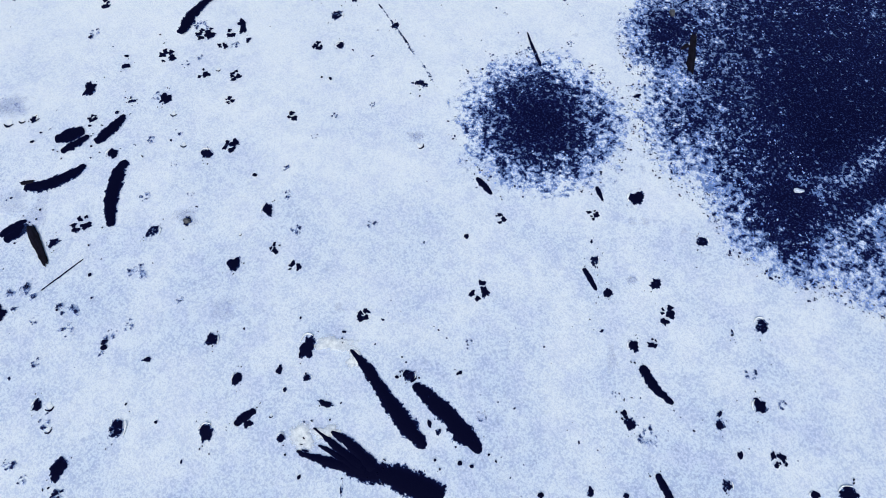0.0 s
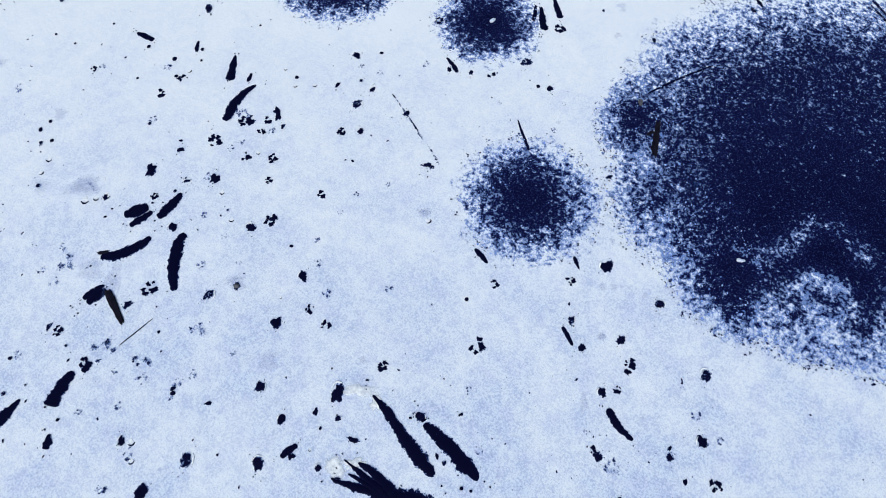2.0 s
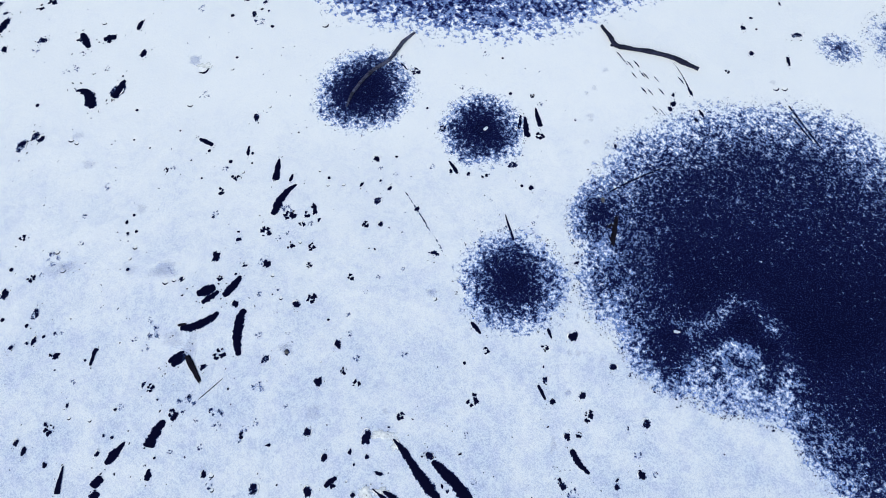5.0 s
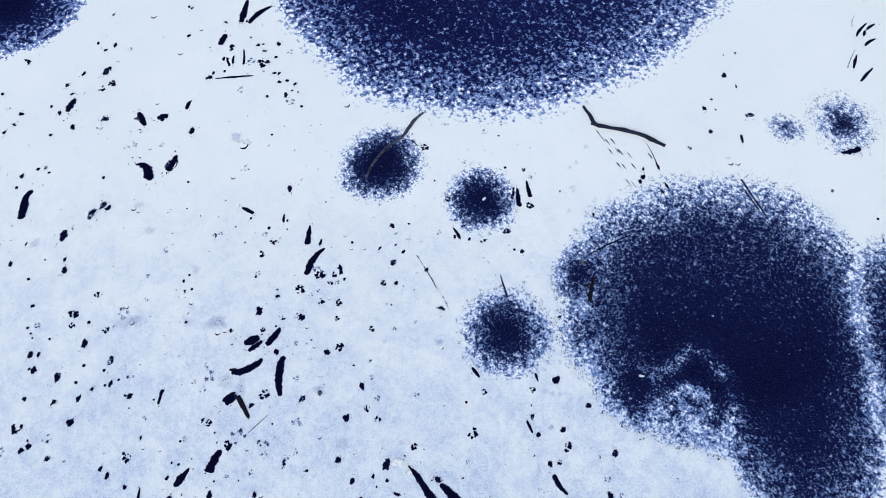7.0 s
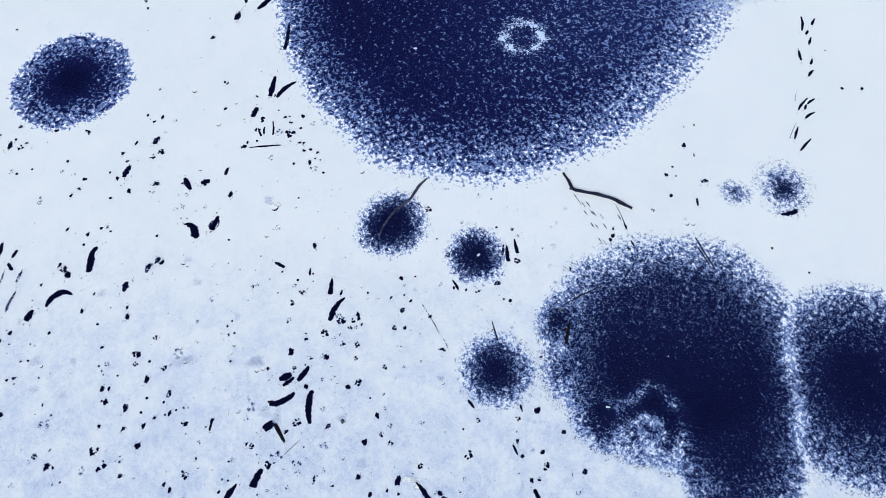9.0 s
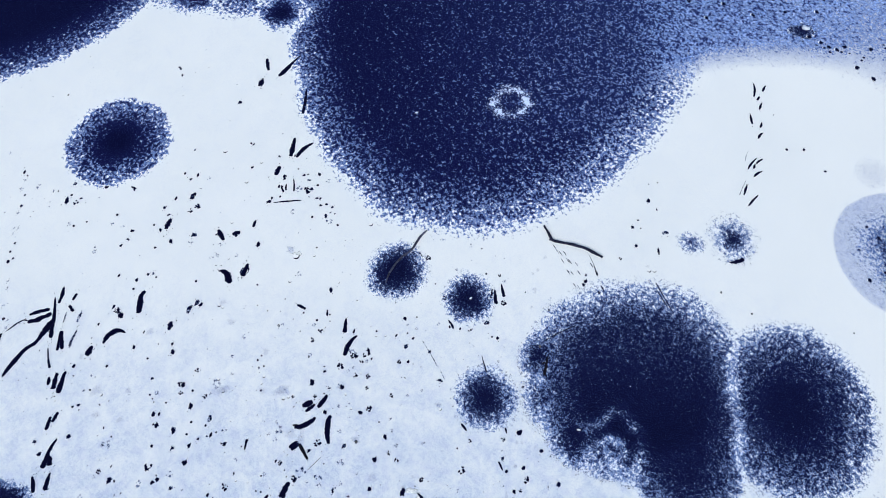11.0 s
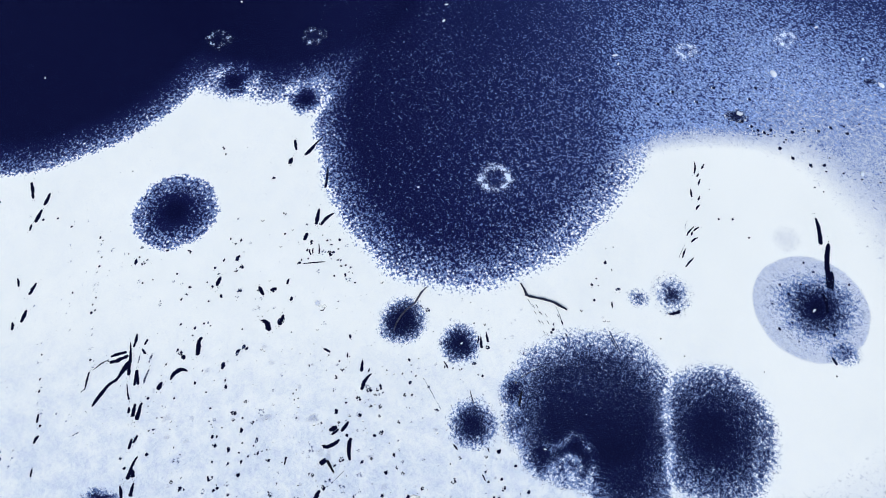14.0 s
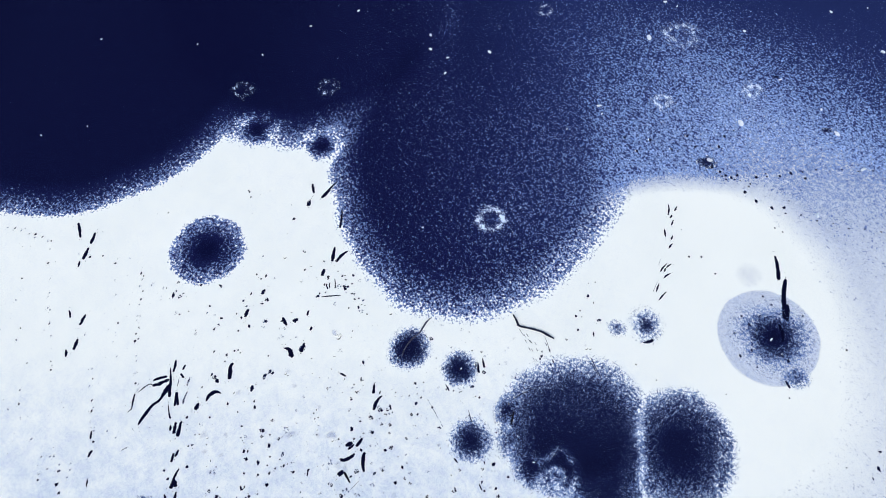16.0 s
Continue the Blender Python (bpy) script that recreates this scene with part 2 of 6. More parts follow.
def grid_sheet(name, wet_at, box, step, soft_at=None, material=None, thick=None, others=(), split=False, pool=(), kin=()):
    """A thin plate of wet ice over box = x0, y0, x1, y1: kept where wet_at(X, Y) is above nought, its rim let down to the snow."""
    x0, y0, x1, y1 = box
    nx, ny = max(4, int((x1 - x0) / step)), max(4, int((y1 - y0) / step))
    X, Y = np.meshgrid(np.linspace(x0, x1, nx + 1), np.linspace(y0, y1, ny + 1))
    W = wet_at(X, Y)
    if others:
        # where patches run together, each keeps the ground on which it is the wetter one
        rest = np.max([f(X, Y) for f in others], axis=0)
        keep = W >= rest - 0.004
        rest = np.max([f(X, Y) for f in others if f not in kin], axis=0)
        if not pool:
            # a seam of snow is left where two patches have grown together
            W = W * (1 - (0.42 + 0.13 * np.sin(7 * Y + 2 * np.sin(3 * X + 4 * Y))) * np.exp(-(((W - rest) / 0.14) ** 2)) * np.clip(4 * rest - 0.4, 0, 1))
            # and a ragged collar of it round one knob
            a = np.arctan2(Y - 1.33, X - 2.03)
            off = np.hypot(X - 2.03, Y - 1.33) - 0.33 - wobble(a, 77, 0.06, (3, 5, 8))
            W = W * (1 - np.clip(0.35 + wobble(a, 78, 0.17, (2, 4, 7, 11)), 0, 1) * np.exp(-((off / 0.085) ** 2)))
    if pool:
        # sheets that run into one another make the ice between them wetter still
        W = np.where(W > 0, np.sum([np.clip(f(X, Y), 0, 2) ** 6 for f in pool], axis=0) ** (1 / 6), W)
        # snow is left between the wide sheets and the two spots in the cove
        for x, y, r in ((-4.36, 8.80, 0.44), (-2.82, 8.40, 0.40)):
            a = np.arctan2(Y - y, X - x)
            W = W * (1 - np.clip(0.25 + wobble(a, 79, 0.18), 0, 1) * np.exp(-(((np.hypot(X - x, Y - y) - r) / 0.16) ** 2)))
    S = soft_at(X, Y, W) if soft_at else np.zeros_like(X)
    tint = (np.clip(2.6 * slush_field(X, Y), 0, 1) * np.clip((X - 0.2 + 0.12 * Y) / 4.5, 0, 1) ** 1.3).ravel() if pool else None
    LAYER[0] += 0.0001
    top = LAYER[0] if thick is None else thick
    Z = top * np.clip((W + 0.02) * 10, 0, 1)
    cx, cy = (x0 + x1) / 2, (y0 + y1) / 2
    idx = np.arange((nx + 1) * (ny + 1)).reshape(ny + 1, nx + 1)
    quads = np.stack([idx[:-1, :-1], idx[:-1, 1:], idx[1:, 1:], idx[1:, :-1]], -1).reshape(-1, 4)
    w = W.ravel()
    if others:
        quads = quads[keep.ravel()[quads].any(1)]
    quads = quads[w[quads].max(1) > 0]
    points = np.stack([X.ravel() - cx, Y.ravel() - cy, Z.ravel()], -1)

    def cut(title, q):
        used, inv = np.unique(q, return_inverse=True)
        return finish(title, points[used].tolist(), inv.reshape(-1, 4).tolist(), material or WET, w[used], S.ravel()[used], tint=None if tint is None else tint[used])

    deep = w[quads].mean(1) > 0.72
    if not split or deep.sum() < 15 or (~deep).sum() < 15:
        islands = pieces(quads, nx + 1)
        if len(islands) < 2:
            return thing(name, cut(name, quads), cx, cy)
        ob = empty_thing(name, cx, cy)
        for piece in islands:
            part("frayed_rim", cut("frayed_rim", piece), ob)
        return ob
    ob = empty_thing(name, cx, cy)
    for title, label, share in (("bare_core", "bare black ice, almost free of snow", quads[deep]),
                                ("frayed_rim", "grains of white snow and dark slush mixed", quads[~deep])):
        for piece in pieces(share, nx + 1):
            part(title, cut(title, piece), ob, label=label)
    return ob


def pieces(quads, row):
    """The connected stretches among quads of a grid with row points a line."""
    left = {int(q[0]): n for n, q in enumerate(quads)}
    near = (1, -1, row, -row, row + 1, row - 1, 1 - row, -1 - row)
    out = []
    while left:
        first, n = left.popitem()
        members, todo = [n], [first]
        while todo:
            at = todo.pop()
            for step in near:
                n = left.pop(at + step, None)
                if n is not None:
                    members.append(n)
                    todo.append(at + step)
        if len(members) > 2:
            out.append(quads[members])
    return out


def wobble(a, seed, amount, waves=(2, 3, 5, 8)):
    r = np.random.RandomState(seed)
    return sum(amount / k**0.5 * r.uniform(0.4, 1) * np.sin(k * a + r.uniform(0, 6.28)) for k in waves)


def disc_field(cx, cy, rx, ry, rz=0.0, seed=0, core=0.45, peak=1.0, rough=0.05, power=0.9, edge=0.3, lift=0.2, lean=0.0, rise=0.0, square=2.0, melt=0.0, waves=(2, 3, 5, 8, 13, 21)):
    """The wet share of a round melt patch: peak inside core, falling to nought at its wobbling rim; melt softens the rim on the far side, away from the snow."""
    c, s = math.cos(radians(rz)), math.sin(radians(rz))

    def wet_at(X, Y):
        u, v = ((X - cx) * c + (Y - cy) * s) / rx, ((Y - cy) * c - (X - cx) * s) / ry
        r = (np.abs(u) ** square + np.abs(v) ** square) ** (1 / square) / (1 + wobble(np.arctan2(v, u), seed, rough, waves))
        away = melt * np.clip(0.35 * u + 0.85 * v, 0, 1)
        w = np.clip((1 - r) / (1 - core + away), 0, 1)
        low = lift * (1 - np.clip(1.6 * away, 0, 1))
        return np.where(r < 1, np.clip(peak - lean * (X - cx) - rise * (Y - cy), 0.05, 1.4) * (low * np.clip((1 - r) / edge, 0, 1) + (1 - low) * w**power), -0.1)

    return wet_at


PATCHES = []


def melt_patch(label, cx, cy, rx, ry, rz=0.0, step=0.03, soft=0.0, sheet=False, body=None, **shape):
    big = 1.15 * max(rx, ry)
    PATCHES.append((label, disc_field(cx, cy, rx, ry, rz, **shape), (cx - big, cy - big, cx + big, cy + big), step, soft, WET_FAR if sheet else WET, body or object()))


def lay_patches():
    grainy = [p[1] for p in PATCHES if not p[4]]
    sheets = [p[1] for p in PATCHES if p[5] is WET_FAR] + [slush_field]
    for label, field, box, step, soft, material, body in PATCHES:
        others = () if soft else [f for f in (grainy + [slush_field] if material is WET_FAR else grainy) if f is not field]
        ob = grid_sheet("melt_patch", field, box, step, (lambda X, Y, W: 0 * X + soft) if soft else None, material, others=others, split=not soft, pool=sheets if field in sheets else (), kin=[p[1] for p in PATCHES if p[6] == body and p[1] is not field])
        tagged(ob, label, "melt patch", "melt patches on the ice")


def snow_ring(x, y, r, gap=0.58, peak=0.5):
    def wet_at(X, Y):
        d = np.hypot(X - x, Y - y) / r
        d = d / (1 + wobble(np.arctan2(Y - y, X - x), int(100 * r + 10 * abs(x)), 0.08))
        return peak * (1 - np.abs(d - gap) / (1 - gap))

    ob = grid_sheet("snow_ring", wet_at, (x - 1.3 * r, y - 1.3 * r, x + 1.3 * r, y + 1.3 * r), max(0.015, r / 14), material=RING, thick=0.0062)
    return tagged(ob, "ragged ring of white snow standing on dark ice", "snow ring", "snow rings")


def blot_mesh(name, rx, ry, seed, rough=0.14, wet=1.0, n=40, tail=0.0, height=0.006, material=None, soft=0.0, fade=0.9):
    """A dark spot where the snow is pressed or thawed through to the ice: sunken-looking flat top, ragged sloping rim."""
    a = np.linspace(0, 2 * math.pi, n, endpoint=False)
    r = 1 + wobble(a, seed, rough * 1.4, (2, 3, 4, 6, 9))
    r = r + tail * np.clip(np.cos(a - 0.6), 0, 1) ** 6
    verts, faces, w = [(0, 0, height)], [], [wet]
    for k, z, share in ((0.40, height, wet), (0.68, height * 0.9, wet * fade), (1.36, 0.0, -0.22 if fade > 0.5 else -0.05)):
        verts += [(float(rx * k * q * math.cos(t)), float(ry * k * q * math.sin(t)), z) for t, q in zip(a, r)]
        w += [share] * n
    for i in range(n):
        j = (i + 1) % n
        faces.append((0, 1 + i, 1 + j))
        for ring in (0, 1):
            b = 1 + ring * n
            faces.append((b + i, b + n + i, b + n + j, b + j))
    return finish(name, verts, faces, material or WET_FINE, w, soft)


def stroke_mesh(name, points, widths, seed, wet=1.0, height=0.006, ragged=0.12, steps=26, material=None):
    """A long mark scraped along points: tapered, with ragged edges."""
    P, k = np.array(points, float), len(points)
    u = np.linspace(0, k - 1, steps)
    if k > 4:
        C = np.stack([np.interp(u, range(k), P[:, i]) for i in (0, 1)], -1)
        for _ in range(2):
            C[1:-1] = (C[:-2] + 2 * C[1:-1] + C[2:]) / 4
    elif k > 2:
        co = np.polyfit(range(k), P, min(k - 1, 3))
        C = sum(c[None] * u[:, None] ** (len(co) - 1 - i) for i, c in enumerate(co))
    else:
        C = P[0] + (P[1] - P[0]) * u[:, None]
    wd = np.interp(u, np.linspace(0, k - 1, len(widths)), widths)
    r = np.random.RandomState(seed)
    T = np.gradient(C, axis=0)
    N = np.stack([-T[:, 1], T[:, 0]], -1) / np.linalg.norm(T, axis=1, keepdims=True)
    ends = np.minimum(1, np.sin(np.linspace(0, math.pi, steps)) ** 0.7 * 2.4 + 0.15)
    jag = np.stack([np.convolve(r.normal(size=steps + 4), np.ones(5) / 2.6, "valid") for _ in range(2)])
    verts, w, faces = [], [], []
    for i in range(steps):
        jl, jr = 1 + ragged * jag[0][i], 1 + ragged * jag[1][i]
        for off, z, share in ((-0.74 * jl, 0.0, -0.25), (-0.28 * jl, height, wet), (0.28 * jr, height, wet), (0.74 * jr, 0.0, -0.25)):
            q = C[i] + N[i] * off * wd[i] * ends[i]
            edge = i in (0, steps - 1)
            verts.append((float(q[0]), float(q[1]), 0.0 if edge else z))
            w.append(-0.3 if edge else share)
    for i in range(steps - 1):
        for j in range(3):
            b = 4 * i + j
            faces.append((b, b + 1, b + 5, b + 4))
    return finish(name, verts, faces, material or WET_FINE, w)


def tube_mesh(name, points, radii, seed, material, sides=9, rough=0.16, steps=40, lift=0.0):
    """A knotty round twig along points in the plane, lying on the ground."""
    P = np.array(points, float)
    d = np.r_[0, np.cumsum(np.linalg.norm(np.diff(P, axis=0), axis=1))]
    s = np.linspace(0, d[-1], steps)
    C = np.stack([np.interp(s, d, P[:, 0]), np.interp(s, d, P[:, 1])], -1)
    for _ in range(2):
        C[1:-1] = (C[:-2] + 2 * C[1:-1] + C[2:]) / 4
    R = np.interp(s, np.linspace(0, d[-1], len(radii)), radii)
    r = np.random.RandomState(seed)
    R = R * (1 + rough * np.convolve(r.normal(size=steps + 4), np.ones(5) / 3, "valid"))
    T = np.gradient(C, axis=0)
    T /= np.linalg.norm(T, axis=1, keepdims=True)
    verts, faces = [], []
    for i in range(steps):
        for k in range(sides):
            a = 2 * math.pi * k / sides
            q = R[i] * (1 + 0.10 * r.normal())
            x, y = C[i] + np.array([-T[i][1], T[i][0]]) * math.cos(a) * q
            verts.append((float(x), float(y), float(max(0.0, R[i] * 0.95 + lift + math.sin(a) * q))))
    for i in range(steps - 1):
        for k in range(sides):
            j = (k + 1) % sides
            faces.append((i * sides + k, i * sides + j, (i + 1) * sides + j, (i + 1) * sides + k))
    faces += [tuple(range(sides)), tuple(range((steps - 1) * sides, steps * sides))[::-1]]
    return finish(name, verts, faces, material)


def lump_mesh(name, material, seed, flat=0.6, rough=0.22):
    bm = bmesh.new()
    bmesh.ops.create_icosphere(bm, subdivisions=3, radius=0.5)
    o = Vector((seed * 3.7, seed * 1.3, 0))
    for v in bm.verts:
        q = 1 + rough * (noise.noise(v.co * 2.2 + o) + 0.5 * noise.noise(v.co * 5 + o))
        v.co = Vector((v.co.x * q, v.co.y * q * 0.8, max(-0.2, v.co.z * q * flat) + 0.2))
    me = bpy.data.meshes.new(name)
    bm.to_mesh(me)
    bm.free()
    me.materials.append(material)
    me.polygons.foreach_set("use_smooth", [True] * len(me.polygons))
    return me


# ---------------------------------------------------------------- the frozen lake
bm = bmesh.new()
bmesh.ops.create_circle(bm, cap_ends=True, segments=96, radius=2000.0)
bmesh.ops.translate(bm, verts=bm.verts, vec=(0, 6, 0))
me = bpy.data.meshes.new("ground")
bm.to_mesh(me)
bm.free()
me.materials.append(SNOW)
tagged(new("ground", me), "thin white snow lying on the dark ice of a frozen lake", "snow", kind="structure")



def slush_field(X, Y):
    """Grey grainy slush round the clean snow of the cove, darker towards the bare ice and the far corner."""
    u, v = (X - 5.01) / 2.68, (Y - 4.11) / 3.05
    v = np.where(v > 0, v, v * 0.92)
    u = np.where(X > 5.01, u, np.where(v > 0, 1.1 * u, u * 0.2))
    out = (np.abs(u) ** 2.4 + np.abs(v) ** 2.4) ** (1 / 2.4) + 0.02 * np.sin(2.1 * X + 1) * np.sin(1.7 * Y) - 1
    rise = np.clip(out / (0.17 + 0.12 * np.clip(X - 6.0, 0, 1)), -0.2, 1)
    far = np.clip((Y - 5.6) / 6.8, 0, 1.1)
    by_bay = np.clip((6.8 - X) / 5.0, 0, 1)
    corner = np.clip((X + Y - 16.6) / 5.0, 0, 1)
    w = 0.09 + 0.10 * np.clip((Y - 3) / 3, 0, 1) + 0.47 * far + 0.34 * by_bay * np.clip((Y - 5.5) / 2, 0, 1) + 0.38 * corner
    near_gate = np.clip(np.minimum(np.maximum((X - 5.0) / 0.8, (Y - 5.2) / 0.8), (X + 1.0) / 1.5), -0.2, 1)
    return np.minimum(np.minimum(rise, near_gate), 1) * w * np.clip((19 - Y) / 3, 0, 1) * np.clip((Y + 2.5) / 2.5, 0, 1) * np.clip((15 - np.abs(X)) / 2, 0, 1)


melt_patch("small round dark melt patch with a ragged snowy rim", 0.45, 1.88, 0.47, 0.45, core=0.15, peak=0.97, seed=1, step=0.02)
melt_patch("small dark melt patch under a bent twig", -0.73, 3.64, 0.47, 0.49, core=0.25, seed=2, step=0.02)
melt_patch("small dark melt patch round a white ice lump", 0.25, 3.23, 0.40, 0.41, core=0.12, peak=1.02, seed=3, step=0.02)
melt_patch("great dark melt patch with frayed snowy edges", 2.47, 2.13, 1.49, 1.41, body="great", square=2.3, edge=0.12, lift=0.42, peak=0.93, lean=0.02, rise=0.22, core=0.52, seed=4, rough=0.03, step=0.04)
melt_patch("dark lobe of melted ice on a larger patch", 2.86, 1.27, 0.76, 1.18, body="great", edge=0.14, lift=0.46, peak=0.93, core=0.3, seed=5, step=0.04)
melt_patch("dark knob of melted ice round a white lump", 1.56, 1.42, 0.43, 0.46, core=0.15, peak=0.98, body="great", seed=6, step=0.03)
melt_patch("dark knob of melted ice ringed by snow", 2.01, 1.32, 0.43, 0.46, core=0.15, peak=1.02, seed=7, step=0.03)
melt_patch("dark knob of melted ice holding a piece of bark", 1.15, 2.44, 0.30, 0.37, core=0.1, peak=0.93, rough=0.09, body="great", seed=8, step=0.02)
melt_patch("dark fringe of slush along a melt patch", 1.16, 1.89, 0.30, 0.48, core=0.0, seed=9, peak=0.75, body="great", step=0.03)
melt_patch("broad dark melt patch beside a larger one", 4.27, 1.72, 1.13, 1.20, edge=0.16, lift=0.36, core=0.2, seed=10, peak=1.01, rough=0.03, step=0.04)
melt_patch("great round dark bay of bare ice with a grainy rim", 1.04, 8.91, 3.48, 4.94, rz=-17.8, edge=0.06, lift=0.40, peak=0.86, core=0.77, lean=0.055, melt=0.6, seed=11, sheet=True, rough=0.02, step=0.05)
melt_patch("wide sheet of bare black ice with a frayed edge", -8.9, 11.66, 4.72, 5.13, edge=0.025, lift=0.36, core=0.82, peak=1.15, seed=12, sheet=True, rough=0.015, step=0.06)
melt_patch("wide sheet of bare black ice", -15.68, 12.66, 5.48, 6.16, edge=0.025, lift=0.32, core=0.80, peak=1.2, seed=13, sheet=True, rough=0.02, step=0.08)
melt_patch("wide sheet of bare black ice behind a snowy cove", -3.53, 14.94, 4.89, 6.6, edge=0.04, lift=0.3, core=0.82, peak=1.12, lean=0.05, seed=14, sheet=True, rough=0.02, step=0.06)
melt_patch("dark neck of bare ice between two wide sheets", 0.09, 13.85, 3.52, 6.54, core=0.5, peak=0.64, lean=0.08, melt=0.5, rough=0.02, seed=25, sheet=True, step=0.06)
melt_patch("small round dark melt patch on clean snow", -5.05, 5.8, 0.82, 0.86, edge=0.12, lift=0.36, core=0.10, power=1.15, peak=1.22, seed=15, sheet=True, step=0.03)
melt_patch("small dark spot of melted ice in a snowy cove", -4.36, 8.84, 0.46, 0.5, core=0.15, sheet=True, seed=16, peak=1.12, step=0.03)
melt_patch("small dark spot of melted ice in a snowy cove", -2.82, 8.37, 0.45, 0.43, core=0.15, sheet=True, seed=17, peak=1.12, step=0.03)
melt_patch("small grey slush spot beside a larger one", 3.39, 4.04, 0.23, 0.21, core=0.0, power=1.3, seed=18, peak=0.72, step=0.02)
melt_patch("grey slush spot with a dark middle", 3.98, 4.11, 0.4, 0.44, core=0.0, power=1.4, lift=0.12, seed=19, peak=0.9, step=0.02)
melt_patch("pale lilac oval of thin slush on snow", 6.35, 3.85, 1.01, 1.0, rz=-35, core=0.965, lift=0, seed=20, peak=0.25, soft=0.9, rough=0.012, step=0.03)
melt_patch("dark speckled middle of a pale slush oval", 6.46, 3.85, 0.89, 0.85, core=0.04, power=1.3, lift=0.12, seed=21, peak=1.15, step=0.03)
melt_patch("dark speckled spot at the rim of a slush oval", 6.7, 3.04, 0.35, 0.26, core=0.0, seed=22, peak=0.7, step=0.02)
melt_patch("faint grey spot of thin slush", 6.22, 5.16, 0.29, 0.28, core=0.1, seed=23, peak=0.13, soft=0.7, step=0.03)
# these three paint the lumps' dark shadow sides together with wet slush
melt_patch("dark slush spot with painted shadow side of an ice lump", 5.82, 7.89, 0.36, 0.27, core=0.0, seed=26, peak=0.95, step=0.02)
melt_patch("dark wet halo and painted shade beside an ice lump", 8.70, 8.74, 0.23, 0.18, core=0.0, seed=27, peak=0.95, step=0.02)
melt_patch("dark wet halo and painted shade beside an ice lump", 7.86, 10.28, 0.22, 0.18, core=0.0, seed=28, peak=1.0, step=0.02)
melt_patch("dark melt patch at the near snow edge", -5.37, 0.65, 0.41, 0.29, core=0.2, seed=24, step=0.03)
lay_patches()
tagged(grid_sheet("slush_field", slush_field, (-1.2, -2.6, 15.0, 19.0), 0.06, lambda X, Y, W: np.clip((0.40 - W) / 0.36, 0, 0.72),
                  material=WET_FAR, others=[p[1] for p in PATCHES if not p[4]],
                  pool=[p[1] for p in PATCHES if p[5] is WET_FAR] + [slush_field]), "wide field of blue-grey grainy slush thinning into snow", "slush", kind="stuff")

snow_ring(0.95, 6.49, 0.41, 0.62, 0.72)
snow_ring(-2.79, 10.04, 0.30, 0.58, 0.36)
snow_ring(-4.83, 9.97, 0.33, 0.58, 0.36)
snow_ring(5.06, 9.57, 0.36, 0.42, 0.66)
snow_ring(7.23, 9.88, 0.36, 0.42, 0.66)
snow_ring(5.81, 11.59, 0.58, 0.55, 0.52)
snow_ring(2.52, 12.44, 0.27)
snow_ring(3.69, 6.98, 0.26, 0.55, 0.5)


def grain_material(name, pale, deep):
    """Loose grains: each a little different."""
    m, t, b, link = nodes_of(name)
    each = t.nodes.new("ShaderNodeNewGeometry").outputs["Random Per Island"]
    fine = noise_at(t, place_of(t), 160.0, 2.0, 0.6)
    c = mix_colour(t, each, pale, deep)
    link(mix_colour(t, ranged(t, fine, 0.4, 0.7, 0.0, 0.35), c, deep), b.inputs["Base Color"])
    b.inputs["Roughness"].default_value = 0.75
    b.inputs["Specular IOR Level"].default_value = 0.1
    return m


def loose_grains(name, label, material, fields, boxes, tries, lo, hi, size, floor, seed):
    """Countless low grains scattered where the wet share lies between lo and hi, thickest in the middle of that range."""
    r = np.random.RandomState(seed)
    spots = []
    for (x0, y0, x1, y1), n in zip(boxes, tries):
        X, Y = r.uniform(x0, x1, n), r.uniform(y0, y1, n)
        W = np.max([f(X, Y) for f in fields], axis=0)
        a = np.clip((W - lo) / (hi - lo), 0, 1)
        clump = np.sin(31 * X + 9 * np.sin(17 * Y)) * np.sin(29 * Y + 9 * np.sin(13 * X))
        keep = r.random_sample(n) < 4 * a * (1 - a) * (0.55 + 0.45 * clump)
        spots.append(np.stack([X[keep], Y[keep]], -1))
    P = np.concatenate(spots)
    n, k = len(P), 6
    s = size * (0.35 + 0.95 * r.random_sample(n) ** 2.2)
    turn, flat = r.uniform(0, 6.28, n), r.uniform(0.45, 0.9, n)
    verts = np.zeros((n, k + 1, 3))
    for i in range(k):
        q = s * r.uniform(0.6, 1.25, n)
        u, v = q * math.cos(i * math.tau / k), q * flat * math.sin(i * math.tau / k)
        verts[:, i, 0] = P[:, 0] + u * np.cos(turn) - v * np.sin(turn)
        verts[:, i, 1] = P[:, 1] + u * np.sin(turn) + v * np.cos(turn)
        verts[:, i, 2] = floor
    verts[:, k, :2], verts[:, k, 2] = P, floor + 0.32 * s
    base = np.arange(n)[:, None] * (k + 1)
    faces = np.concatenate([base + np.array([[i, (i + 1) % k, k]]) for i in range(k)])
    ob = new(name, finish(name, verts.reshape(-1, 3).tolist(), faces.tolist(), material))
    return tagged(ob, label, "grains", kind="stuff")


